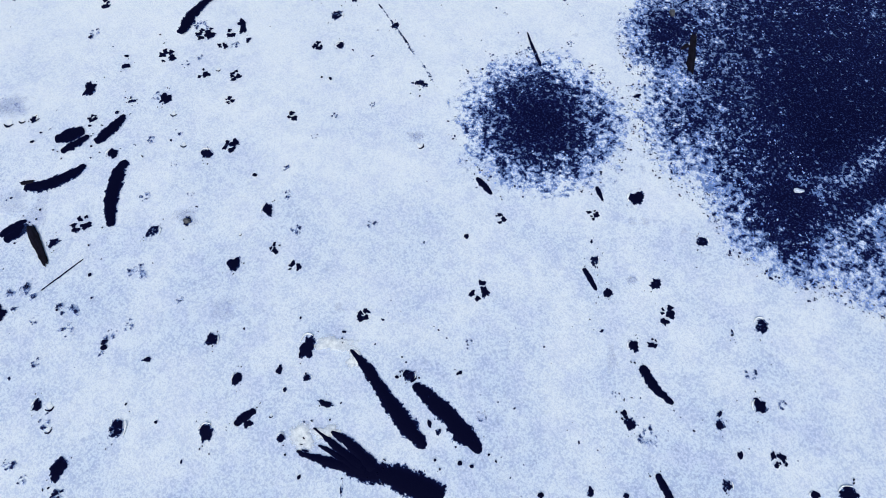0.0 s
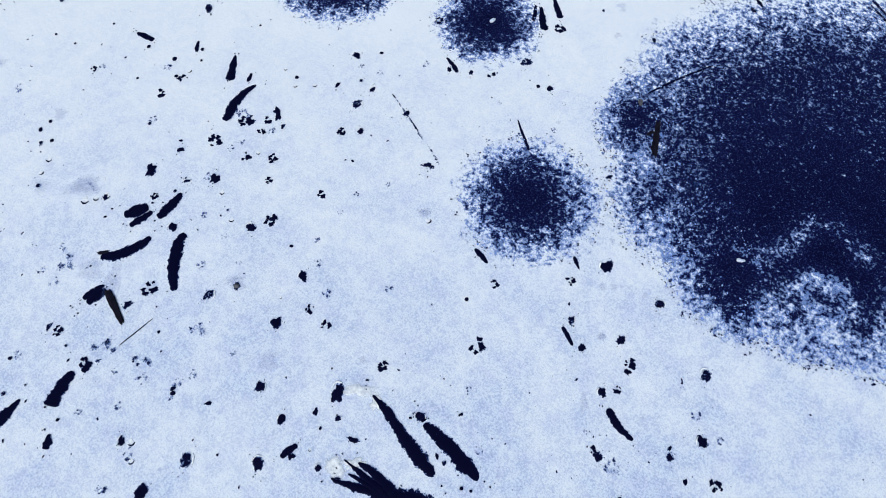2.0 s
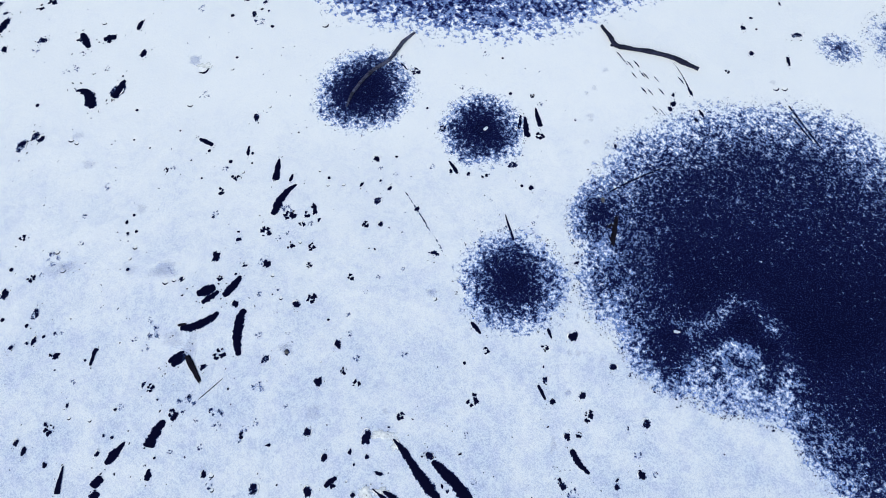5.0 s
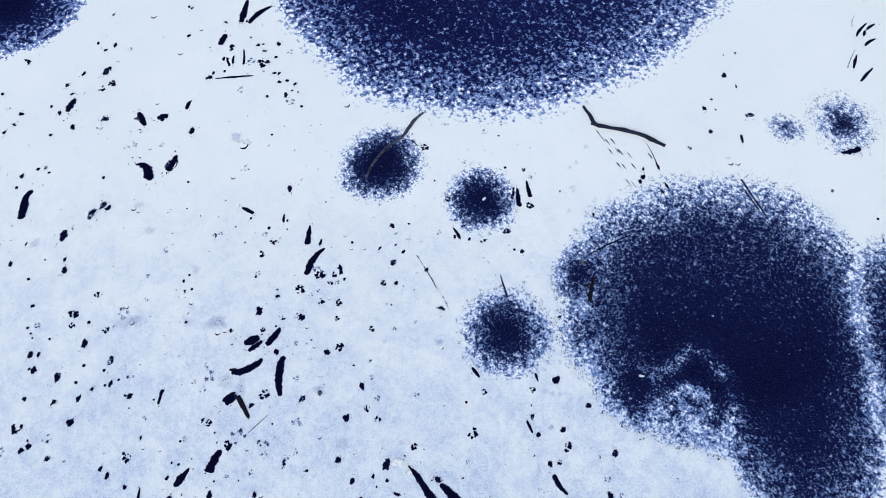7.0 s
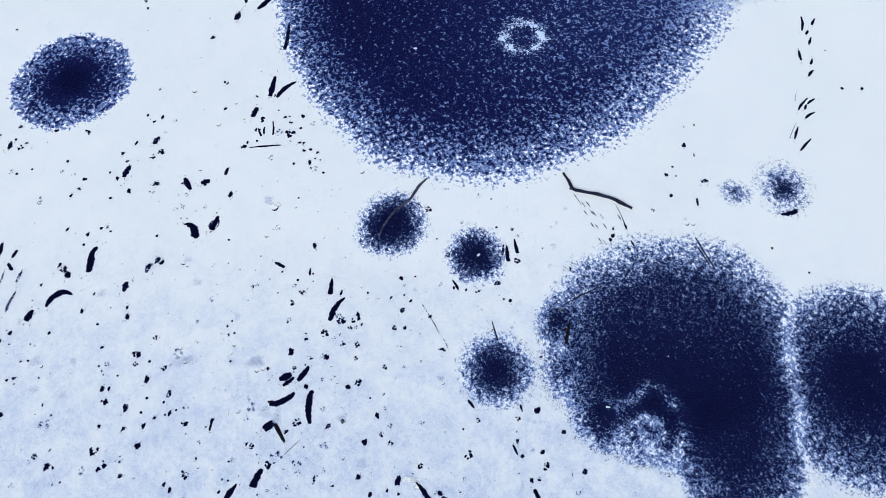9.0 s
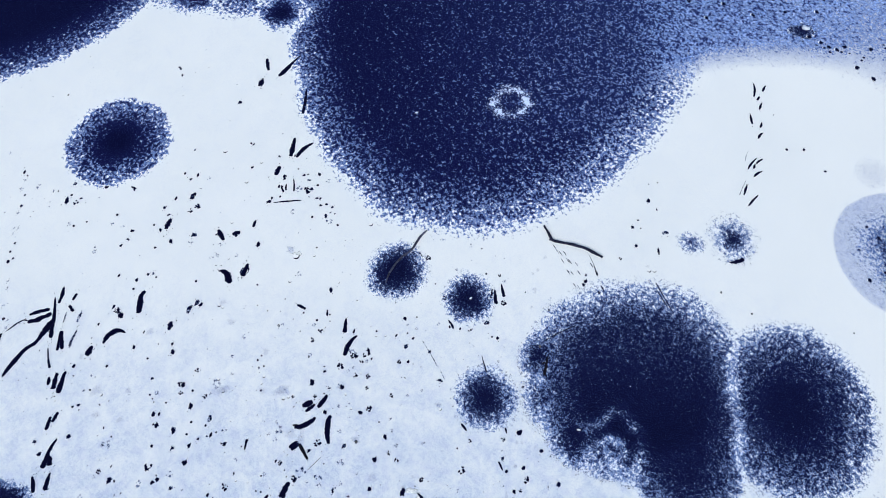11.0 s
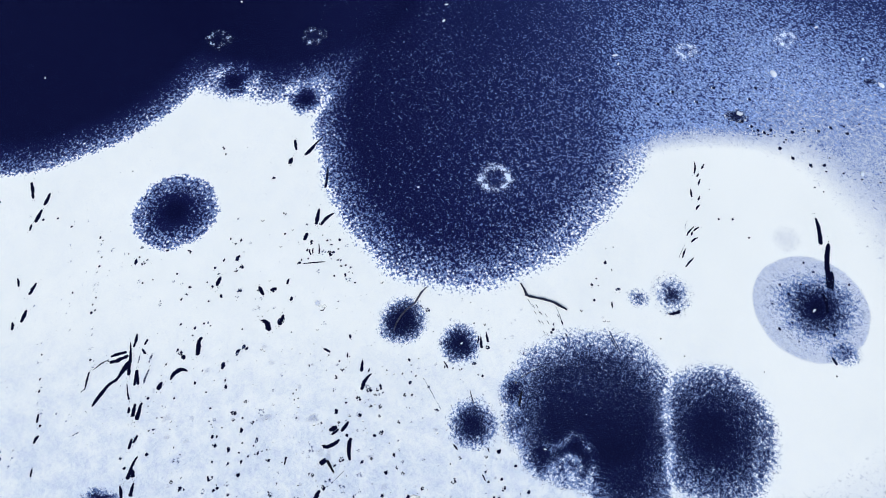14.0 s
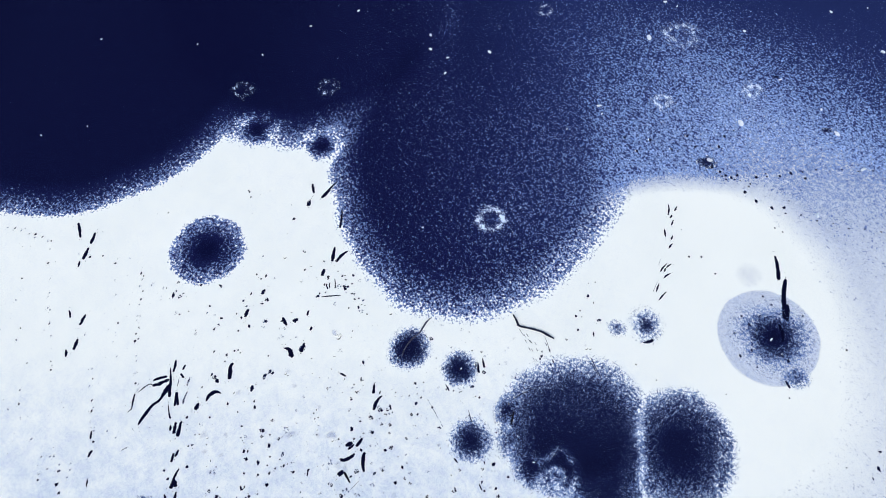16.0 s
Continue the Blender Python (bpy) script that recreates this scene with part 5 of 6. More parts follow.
for row in (
    (0.817, 1.333, 0.045, 0.045), (0.785, 1.051, 0.043, 0.043), (-0.158, 1.784, 0.081, 0.064), (0.659, 0.711, 0.041, 0.126),
    (-1.204, 1.374, 0.087, 0.066), (-2.14, 1.979, 0.084, 0.056), (0.899, 1.606, 0.036, 0.042), (1.04, 1.284, 0.03, 0.03),
    (-0.461, 0.933, 0.043, 0.043), (-2.876, 2.001, 0.118, 0.118), (-2.401, 1.978, 0.094, 0.094), (-2.166, 1.977, 0.195, 0.117),
    (-1.164, 1.365, 0.095, 0.095), (1.153, 3.353, 0.061, 0.061), (1.145, 3.586, 0.044, 0.044), (1.097, 3.096, 0.051, 0.051),
    (1.14, 2.891, 0.05, 0.05), (0.657, 2.41, 0.032, 0.032), (1.364, 3.227, 0.034, 0.034), (-3.078, 3.179, 0.105, 0.07),
    (-1.987, 1.444, 0.163, 0.126), (-0.143, 1.799, 0.061, 0.061),
):
    smudge(*row)
for row in (
    (0.879, 1.332, 0.043, 0.043), (0.782, 1.057, 0.042, 0.042), (-2.237, 3.967, 0.111, 0.111), (2.731, 3.688, 0.053, 0.053),
    (-4.832, 2.436, 0.063, 0.088), (-4.537, 1.987, 0.148, 0.148), (-2.134, 1.981, 0.183, 0.147), (-2.96, 1.983, 0.159, 0.159),
    (-2.234, 3.964, 0.109, 0.109), (-1.856, 1.381, 0.094, 0.236), (-0.95, 0.93, 0.114, 0.114), (1.684, 1.317, 0.029, 0.029),
    (1.425, 1.972, 0.048, 0.048), (1.328, 3.83, 0.054, 0.054), (1.213, 3.641, 0.053, 0.053), (1.156, 3.311, 0.039, 0.039),
    (-2.921, 2.902, 0.129, 0.078), (-3.99, 2.769, 0.103, 0.103), (-4.125, 1.986, 0.086, 0.086), (-4.475, 1.68, 0.097, 0.097),
    (-2.416, 2.495, 0.088, 0.088), (-4.158, 1.62, 0.084, 0.084),
):
    smudge(*row)
stroke([(-1.961, 1.525), (-1.812, 1.554), (-1.690, 1.651)], [0.0525, 0.0629, 0.042], "dark skid mark scraped through snow to the ice")
stroke([(-1.506, 1.675), (-1.538, 1.513), (-1.499, 1.307)], [0.0534, 0.0721, 0.0401], "dark skid mark scraped through snow to the ice")
stroke([(-1.680, 1.765), (-1.620, 1.836), (-1.569, 1.935)], [0.0487, 0.0758, 0.0325], "dark skid mark scraped through snow to the ice")
stroke([(-1.876, 1.779), (-1.808, 1.811), (-1.740, 1.836)], [0.0597, 0.0814, 0.0543], "ragged dark patch where paws slid on the ice")
stroke([(-1.830, 1.715), (-1.780, 1.753), (-1.712, 1.810)], [0.0269, 0.0484, 0.0323], "dark skid mark scraped through snow to the ice")
stroke([(-1.993, 1.270), (-1.950, 1.312), (-1.890, 1.354)], [0.0354, 0.0506, 0.0202], "dark skid mark scraped through snow to the ice")
stroke([(0.777, 0.687), (0.817, 0.596), (0.885, 0.526)], [0.0318, 0.0432, 0.0182], "dark skid mark scraped through snow to the ice")
stroke([(0.782, 0.269), (0.807, 0.209), (0.833, 0.146)], [0.0255, 0.034, 0.0297], "dark skid mark scraped through snow to the ice")
stroke([(0.130, 1.567), (0.163, 1.525), (0.203, 1.472)], [0.013, 0.0391, 0.013], "dark skid mark scraped through snow to the ice")
stroke([(0.677, 1.516), (0.688, 1.478), (0.699, 1.437)], [0.0155, 0.0232, 0.0103], "dark skid mark scraped through snow to the ice")
stroke([(0.583, 1.112), (0.603, 1.065), (0.629, 1.003)], [0.017, 0.0243, 0.017], "dark skid mark scraped through snow to the ice")
stroke([(-0.835, 0.446), (-0.802, 0.481), (-0.758, 0.507)], [0.0221, 0.0398, 0.0221], "dark skid mark scraped through snow to the ice")
stroke([(-0.403, 0.256), (-0.403, 0.215), (-0.402, 0.166)], [0.0128, 0.015, 0.0085], "dark skid mark scraped through snow to the ice", 0.5, "skid_mark", "skid mark")
stroke([(-0.371, 2.646), (-0.255, 2.450), (-0.155, 2.270)], [0.010, 0.015, 0.016], "thin straight scratch in the snow", 0.5, "scratch", "scratch")
stroke([(-0.155, 2.270), (-0.106, 2.190), (-0.068, 2.102)], [0.0115, 0.0143, 0.0229], "thin straight scratch in the snow", 0.35, "scratch", "scratch")
stroke([(0.409, 2.440), (0.439, 2.313), (0.470, 2.204)], [0.0087, 0.0175, 0.0204], "thin straight scratch in the snow", 0.9, "scratch", "scratch")
stroke([(-1.744, 1.011), (-1.670, 1.084), (-1.590, 1.164)], [0.0073, 0.0073, 0.0049], "thin straight scratch in the snow", 0.8, "scratch", "scratch")
stroke([(-1.379, 2.430), (-1.331, 2.586), (-1.221, 2.716)], [0.0568, 0.069, 0.0203], "dark skid mark scraped through snow to the ice")
stroke([(-3.208, 3.633), (-3.105, 3.621), (-3.048, 3.462)], [0.0181, 0.0634, 0.077], "curved dark skid mark in the snow")
stroke([(-2.070, 3.150), (-2.012, 3.118), (-1.942, 3.081)], [0.0217, 0.039, 0.0347], "dark skid mark scraped through snow to the ice")
stroke([(-1.404, 2.747), (-1.397, 2.832), (-1.391, 2.958)], [0.0543, 0.0543, 0.0167], "dark skid mark scraped through snow to the ice")
stroke([(-1.649, 2.980), (-1.651, 3.027), (-1.649, 3.074)], [0.0256, 0.0256, 0.0171], "dark skid mark scraped through snow to the ice")
stroke([(-1.286, 2.736), (-1.277, 2.766), (-1.268, 2.806)], [0.0167, 0.025, 0.0167], "dark skid mark scraped through snow to the ice")
stroke([(0.635, 3.142), (0.614, 3.232), (0.613, 3.357)], [0.0428, 0.0514, 0.0171], "dark skid mark scraped through snow to the ice")
stroke([(0.741, 3.247), (0.720, 3.323), (0.701, 3.444)], [0.0432, 0.0432, 0.013], "dark skid mark scraped through snow to the ice")
stroke([(0.049, 2.797), (0.016, 2.858), (-0.026, 2.924)], [0.025, 0.0292, 0.0125], "dark skid mark scraped through snow to the ice")
stroke([(-2.539, 1.248), (-2.533, 1.312), (-2.520, 1.380)], [0.0219, 0.0255, 0.0365], "dark skid mark scraped through snow to the ice")
stroke([(-2.030, 0.696), (-2.004, 0.773), (-1.950, 0.883)], [0.0688, 0.0825, 0.0344], "dark skid mark scraped through snow to the ice")
stroke([(-2.293, 0.591), (-2.246, 0.650), (-2.187, 0.740)], [0.0272, 0.0681, 0.0136], "dark skid mark scraped through snow to the ice")
stroke([(-2.562, 0.405), (-2.564, 0.462), (-2.565, 0.591)], [0.0334, 0.0401, 0.01], "dark skid mark scraped through snow to the ice")
stroke([(-2.344, 0.337), (-2.324, 0.374), (-2.306, 0.424)], [0.0596, 0.0795, 0.0464], "dark skid mark scraped through snow to the ice")
stroke([(-2.342, 0.446), (-2.323, 0.478), (-2.295, 0.513)], [0.0536, 0.0737, 0.0469], "dark skid mark scraped through snow to the ice")
stroke([(-1.999, 0.487), (-1.996, 0.519), (-1.995, 0.564)], [0.0269, 0.0471, 0.0202], "dark skid mark scraped through snow to the ice")
stroke([(-1.902, 0.872), (-1.889, 0.893), (-1.872, 0.917)], [0.028, 0.0455, 0.021], "dark skid mark scraped through snow to the ice")
stroke([(-1.967, 1.246), (-1.921, 1.291), (-1.877, 1.329)], [0.0364, 0.0655, 0.0364], "dark skid mark scraped through snow to the ice")
stroke([(1.446, 4.031), (1.469, 3.994), (1.491, 3.951)], [0.0069, 0.0161, 0.0069], "short thin dash scratched into the snow", 0.6, "scratch", "scratch")
stroke([(1.483, 3.958), (1.506, 3.921), (1.528, 3.879)], [0.0068, 0.016, 0.0068], "short thin dash scratched into the snow", 0.6, "scratch", "scratch")
stroke([(1.525, 3.927), (1.548, 3.891), (1.569, 3.849)], [0.0068, 0.0159, 0.0068], "short thin dash scratched into the snow", 0.6, "scratch", "scratch")
stroke([(1.580, 3.933), (1.603, 3.897), (1.625, 3.855)], [0.0068, 0.0159, 0.0068], "short thin dash scratched into the snow", 0.6, "scratch", "scratch")
stroke([(1.615, 3.819), (1.638, 3.784), (1.659, 3.743)], [0.0068, 0.0158, 0.0068], "short thin dash scratched into the snow", 0.6, "scratch", "scratch")
stroke([(1.644, 3.802), (1.667, 3.766), (1.688, 3.725)], [0.0068, 0.0158, 0.0068], "short thin dash scratched into the snow", 0.6, "scratch", "scratch")
stroke([(1.730, 3.766), (1.751, 3.731), (1.772, 3.690)], [0.0067, 0.0157, 0.0067], "short thin dash scratched into the snow", 0.6, "scratch", "scratch")
stroke([(1.542, 3.814), (1.565, 3.779), (1.586, 3.738)], [0.0068, 0.0158, 0.0068], "short thin dash scratched into the snow", 0.6, "scratch", "scratch")
stroke([(1.610, 3.645), (1.632, 3.611), (1.653, 3.571)], [0.0067, 0.0156, 0.0067], "short thin dash scratched into the snow", 0.6, "scratch", "scratch")
stroke([(1.657, 3.633), (1.679, 3.599), (1.700, 3.559)], [0.0067, 0.0156, 0.0067], "short thin dash scratched into the snow", 0.6, "scratch", "scratch")
stroke([(1.755, 3.633), (1.777, 3.598), (1.797, 3.558)], [0.0067, 0.0155, 0.0067], "short thin dash scratched into the snow", 0.6, "scratch", "scratch")
stroke([(1.680, 3.448), (1.701, 3.414), (1.722, 3.376)], [0.0066, 0.0153, 0.0066], "short thin dash scratched into the snow", 0.6, "scratch", "scratch")
stroke([(1.733, 3.419), (1.754, 3.386), (1.774, 3.348)], [0.0065, 0.0153, 0.0065], "short thin dash scratched into the snow", 0.6, "scratch", "scratch")
stroke([(1.932, 3.882), (1.988, 3.723), (2.021, 3.551)], [0.0045, 0.0091, 0.0226], "thin straight scratch in the snow", 0.7, "scratch", "scratch")
stroke([(2.059, 3.411), (2.077, 3.367), (2.088, 3.329)], [0.0131, 0.0261, 0.0131], "dark skid mark scraped through snow to the ice")
stroke([(2.904, 3.933), (2.911, 3.903), (2.914, 3.861)], [0.0181, 0.0272, 0.0136], "dark skid mark scraped through snow to the ice")
stroke([(-0.436, 3.921), (-0.398, 3.878), (-0.379, 3.843)], [0.0138, 0.0138, 0.0092], "dark skid mark scraped through snow to the ice")
stroke([(-2.385, 5.504), (-2.372, 5.660), (-2.349, 5.856)], [0.0592, 0.074, 0.037], "dark skid mark scraped through snow to the ice")
stroke([(-2.294, 5.485), (-2.213, 5.631), (-2.061, 5.751)], [0.0443, 0.0739, 0.0296], "dark skid mark scraped through snow to the ice")
stroke([(-2.279, 6.278), (-2.258, 6.526), (-2.260, 6.780)], [0.0384, 0.0614, 0.023], "dark skid mark scraped through snow to the ice")
stroke([(-2.582, 5.183), (-2.556, 5.271), (-2.528, 5.343)], [0.0583, 0.0801, 0.0437], "dark skid mark scraped through snow to the ice")
stroke([(-2.729, 7.024), (-2.644, 7.118), (-2.545, 7.234)], [0.0477, 0.0636, 0.0318], "dark skid mark scraped through snow to the ice")
stroke([(-3.021, 6.828), (-3.000, 6.911), (-2.971, 6.994)], [0.0473, 0.071, 0.0316], "dark skid mark scraped through snow to the ice")
stroke([(-3.307, 4.286), (-3.260, 4.213), (-3.194, 4.110)], [0.03, 0.068, 0.04], "dark skid mark scraped through snow to the ice")
stroke([(-3.092, 4.204), (-3.033, 4.228), (-2.980, 4.244)], [0.05, 0.064, 0.04], "dark skid mark scraped through snow to the ice")
stroke([(-3.167, 3.609), (-3.071, 3.594), (-3.027, 3.445)], [0.0269, 0.0874, 0.0605], "curved dark skid mark in the snow")
stroke([(-2.871, 3.563), (-2.837, 3.645), (-2.806, 3.759)], [0.067, 0.0938, 0.0335], "dark skid mark scraped through snow to the ice")
stroke([(-4.770, 2.443), (-4.748, 2.502), (-4.719, 2.582)], [0.0569, 0.0822, 0.0379], "dark skid mark scraped through snow to the ice")
stroke([(-4.053, 4.290), (-4.038, 4.387), (-4.007, 4.444)], [0.0559, 0.0838, 0.0349], "dark skid mark scraped through snow to the ice")
stroke([(-3.767, 4.776), (-3.749, 4.835), (-3.717, 4.895)], [0.0501, 0.0716, 0.0358], "dark skid mark scraped through snow to the ice")
stroke([(-2.803, 4.315), (-2.798, 4.380), (-2.777, 4.429)], [0.0349, 0.0488, 0.0209], "dark skid mark scraped through snow to the ice")
stroke([(0.551, 3.227), (0.565, 3.277), (0.576, 3.371)], [0.0196, 0.0326, 0.013], "dark skid mark scraped through snow to the ice")
stroke([(4.758, 6.566), (4.797, 6.667), (4.813, 6.840)], [0.0220, 0.0386, 0.0166], "dark skid mark scraped through snow to the ice")
stroke([(4.800, 6.318), (4.829, 6.376), (4.863, 6.455)], [0.0218, 0.0382, 0.0163], "dark skid mark scraped through snow to the ice")
stroke([(4.640, 6.048), (4.639, 6.144), (4.646, 6.241)], [0.0215, 0.0377, 0.0161], "dark skid mark scraped through snow to the ice")
stroke([(4.675, 5.783), (4.711, 5.839), (4.768, 5.895)], [0.0212, 0.0372, 0.0159], "dark skid mark scraped through snow to the ice")
stroke([(4.419, 5.241), (4.475, 5.329), (4.589, 5.445)], [0.0207, 0.0362, 0.0156], "dark skid mark scraped through snow to the ice")
stroke([(4.557, 5.338), (4.603, 5.382), (4.672, 5.426)], [0.0208, 0.0364, 0.0156], "dark skid mark scraped through snow to the ice")
stroke([(4.475, 5.109), (4.539, 5.170), (4.628, 5.213)], [0.0205, 0.0360, 0.0154], "dark skid mark scraped through snow to the ice")
stroke([(4.270, 4.802), (4.312, 4.895), (4.357, 4.997)], [0.0202, 0.0354, 0.0152], "dark skid mark scraped through snow to the ice")
stroke([(4.300, 4.626), (4.375, 4.708), (4.485, 4.817)], [0.0201, 0.0351, 0.0150], "dark skid mark scraped through snow to the ice")
stroke([(4.500, 5.249), (4.518, 5.293), (4.542, 5.338)], [0.0207, 0.0362, 0.0156], "dark skid mark scraped through snow to the ice")
stroke([(4.920, 6.666), (4.947, 6.716), (4.995, 6.787)], [0.0222, 0.0387, 0.0166], "dark skid mark scraped through snow to the ice")
stroke([(4.804, 6.496), (4.828, 6.535), (4.853, 6.575)], [0.0220, 0.0384, 0.0165], "dark skid mark scraped through snow to the ice")
stroke([(4.744, 5.980), (4.770, 6.028), (4.791, 6.085)], [0.0215, 0.0375, 0.0161], "dark skid mark scraped through snow to the ice")
stroke([(4.218, 4.819), (4.245, 4.878), (4.360, 5.075)], [0.0202, 0.0102, 0.0050], "dark skid mark scraped through snow to the ice", 0.6, "skid_mark", "skid mark")
stroke([(4.415, 5.383), (4.424, 5.455), (4.485, 5.564)], [0.0104, 0.0104, 0.0052], "dark skid mark scraped through snow to the ice", 0.5, "skid_mark", "skid mark")
stroke([(3.861, 3.749), (3.954, 3.749), (4.086, 3.801)], [0.02, 0.0533, 0.0599], "dark skid mark scraped through snow to the ice")
stroke([(1.938, 3.751), (1.960, 3.713), (1.976, 3.675)], [0.0067, 0.0167, 0.0067], "short thin dash scratched into the snow", 0.6, "scratch", "scratch")
stroke([(1.996, 3.623), (2.019, 3.585), (2.034, 3.548)], [0.0066, 0.0166, 0.0066], "short thin dash scratched into the snow", 0.6, "scratch", "scratch")
stroke([(-2.568, 4.718), (-2.357, 4.742), (-2.145, 4.757)], [0.0142, 0.0285, 0.0142], "dark skid mark scraped through snow to the ice")
stroke([(-2.282, 4.903), (-2.286, 5.006), (-2.307, 5.128)], [0.0215, 0.0287, 0.0144], "dark skid mark scraped through snow to the ice")
stroke([(-2.431, 4.887), (-2.451, 4.938), (-2.482, 5.016)], [0.0215, 0.0287, 0.0143], "dark skid mark scraped through snow to the ice")
stroke([(-2.392, 4.921), (-2.405, 4.972), (-2.398, 5.033)], [0.0216, 0.0287, 0.0144], "dark skid mark scraped through snow to the ice")
stroke([(1.223, 2.619), (1.465, 2.749), (1.686, 2.847)], [0.0163, 0.0204, 0.0123], "thin dark line scored at the rim of a melt patch", 0.95, "scratch", "scratch")
stroke([(2.808, 3.450), (2.873, 3.285), (2.985, 3.00)], [0.018, 0.026, 0.018], "dark streak running into a melt patch", 0.66)
stroke([(2.803, 3.360), (2.871, 3.202), (2.928, 3.078)], [0.018, 0.023, 0.014], "dark streak running into a melt patch", 0.66)
stroke([(-7.935, 6.453), (-7.865, 6.262), (-7.797, 6.073)], [0.0515, 0.0736, 0.0368], "dark skid mark scraped through snow to the ice")
stroke([(-7.560, 5.939), (-7.536, 6.045), (-7.515, 6.220)], [0.0507, 0.0724, 0.0362], "dark skid mark scraped through snow to the ice")
stroke([(-7.700, 5.404), (-7.691, 5.468), (-7.698, 5.546)], [0.0333, 0.0475, 0.0238], "dark skid mark scraped through snow to the ice")
stroke([(-7.632, 5.572), (-7.602, 5.702), (-7.578, 5.860)], [0.0585, 0.0836, 0.0418], "dark skid mark scraped through snow to the ice")
stroke([(-2.957, 7.398), (-2.932, 7.254), (-2.898, 7.140)], [0.0438, 0.0626, 0.0313], "dark skid mark scraped through snow to the ice")
stroke([(-2.729, 7.039), (-2.582, 7.238), (-2.398, 7.467)], [0.0347, 0.0496, 0.0248], "dark skid mark scraped through snow to the ice")
stroke([(-7.597, 4.287), (-7.618, 4.371), (-7.661, 4.456)], [0.0321, 0.0459, 0.0229], "dark skid mark scraped through snow to the ice")
stroke([(-7.366, 4.131), (-7.334, 4.238), (-7.296, 4.370)], [0.0479, 0.0685, 0.0342], "dark skid mark scraped through snow to the ice")
stroke([(-7.369, 3.618), (-7.352, 3.733), (-7.337, 3.861)], [0.055, 0.0786, 0.0393], "dark skid mark scraped through snow to the ice")
stroke([(-7.493, 3.481), (-7.501, 3.561), (-7.529, 3.630)], [0.0391, 0.0559, 0.0279], "dark skid mark scraped through snow to the ice")
stroke([(-6.612, 1.580), (-6.596, 1.651), (-6.557, 1.711)], [0.0366, 0.0523, 0.0262], "dark skid mark scraped through snow to the ice")
stroke([(-6.643, 1.904), (-6.651, 1.986), (-6.657, 2.058)], [0.0296, 0.0423, 0.0212], "dark skid mark scraped through snow to the ice")
stroke([(-6.525, 1.069), (-6.531, 1.137), (-6.536, 1.205)], [0.0216, 0.0308, 0.0154], "thin dark streak scored in the snow")
stroke([(6.492, 2.969), (6.520, 2.903), (6.546, 2.827)], [0.0323, 0.0539, 0.0323], "dark skid mark scraped through snow to the ice")
stroke([(-5.814, 2.147), (-5.720, 2.339), (-5.608, 2.535), (-5.481, 2.617), (-5.407, 2.785), (-5.321, 2.946)], [0.0406, 0.0649, 0.0568, 0.0487, 0.0812, 0.0812], "long dark streak where a slide tore the snow")
stroke([(-5.299, 2.675), (-5.322, 2.810), (-5.329, 2.980), (-5.357, 3.136), (-5.389, 3.276)], [0.0577, 0.0577, 0.0577, 0.0412, 0.0165], "dark skid mark scraped through snow to the ice")
stroke([(-5.676, 3.007), (-5.570, 3.050), (-5.405, 3.092)], [0.0414, 0.0579, 0.0496], "dark skid mark scraped through snow to the ice")
stroke([(-5.677, 2.913), (-5.545, 2.946), (-5.368, 3.040)], [0.0494, 0.0741, 0.0659], "dark skid mark scraped through snow to the ice")
stroke([(-5.937, 2.769), (-5.838, 2.862), (-5.748, 2.930), (-5.671, 2.921)], [0.0165, 0.0247, 0.0247, 0.0247], "thin dark streak scored in the snow", 0.7)
stroke([(-5.983, 2.478), (-5.988, 2.619), (-5.976, 2.761)], [0.0244, 0.0406, 0.0244], "thin dark streak scored in the snow")
stroke([(-6.044, 2.405), (-5.975, 2.478)], [0.0242, 0.0242], "thin dark streak scored in the snow", 0.6)
stroke([(-5.315, 3.170), (-5.299, 3.284), (-5.304, 3.417)], [0.0334, 0.0501, 0.0334], "dark skid mark scraped through snow to the ice")
stroke([(-5.132, 3.213), (-5.119, 3.266), (-5.097, 3.319)], [0.0334, 0.0417, 0.0334], "thin dark streak scored in the snow")
stroke([(-5.167, 3.144), (-5.124, 3.100), (-5.081, 3.057)], [0.0332, 0.0414, 0.0332], "thin dark streak scored in the snow")
stroke([(-4.997, 2.902), (-4.989, 2.979), (-4.960, 3.074)], [0.033, 0.0495, 0.033], "thin dark streak scored in the snow", 0.5)
stroke([(-5.183, 2.886), (-5.180, 2.980), (-5.172, 3.057)], [0.0165, 0.0247, 0.0165], "thin dark streak scored in the snow", 0.5)
stroke([(-5.187, 2.792), (-5.181, 2.658), (-5.171, 2.509)], [0.0406, 0.0406, 0.0406], "dark skid mark scraped through snow to the ice")
stroke([(-5.187, 2.792), (-5.148, 2.658), (-5.110, 2.526)], [0.0406, 0.0569, 0.0488], "dark skid mark scraped through snow to the ice")
stroke([(-5.032, 2.542), (-5.011, 2.666), (-4.975, 2.800)], [0.0407, 0.0488, 0.0244], "thin dark streak scored in the snow", 0.5)
stroke([(-5.305, 2.559), (-5.258, 2.395), (-5.207, 2.281)], [0.0161, 0.0241, 0.0482], "thin dark streak scored in the snow", 0.8)
stroke([(-5.179, 2.058), (-5.182, 2.106), (-5.189, 2.169)], [0.0396, 0.0476, 0.0317], "dark skid mark scraped through snow to the ice")
stroke([(-5.094, 2.003), (-5.102, 2.105), (-5.098, 2.225)], [0.0634, 0.0714, 0.0396], "dark skid mark scraped through snow to the ice")
stroke([(-5.018, 1.948), (-5.015, 2.074), (-4.991, 2.249)], [0.0633, 0.0792, 0.0317], "dark skid mark scraped through snow to the ice")
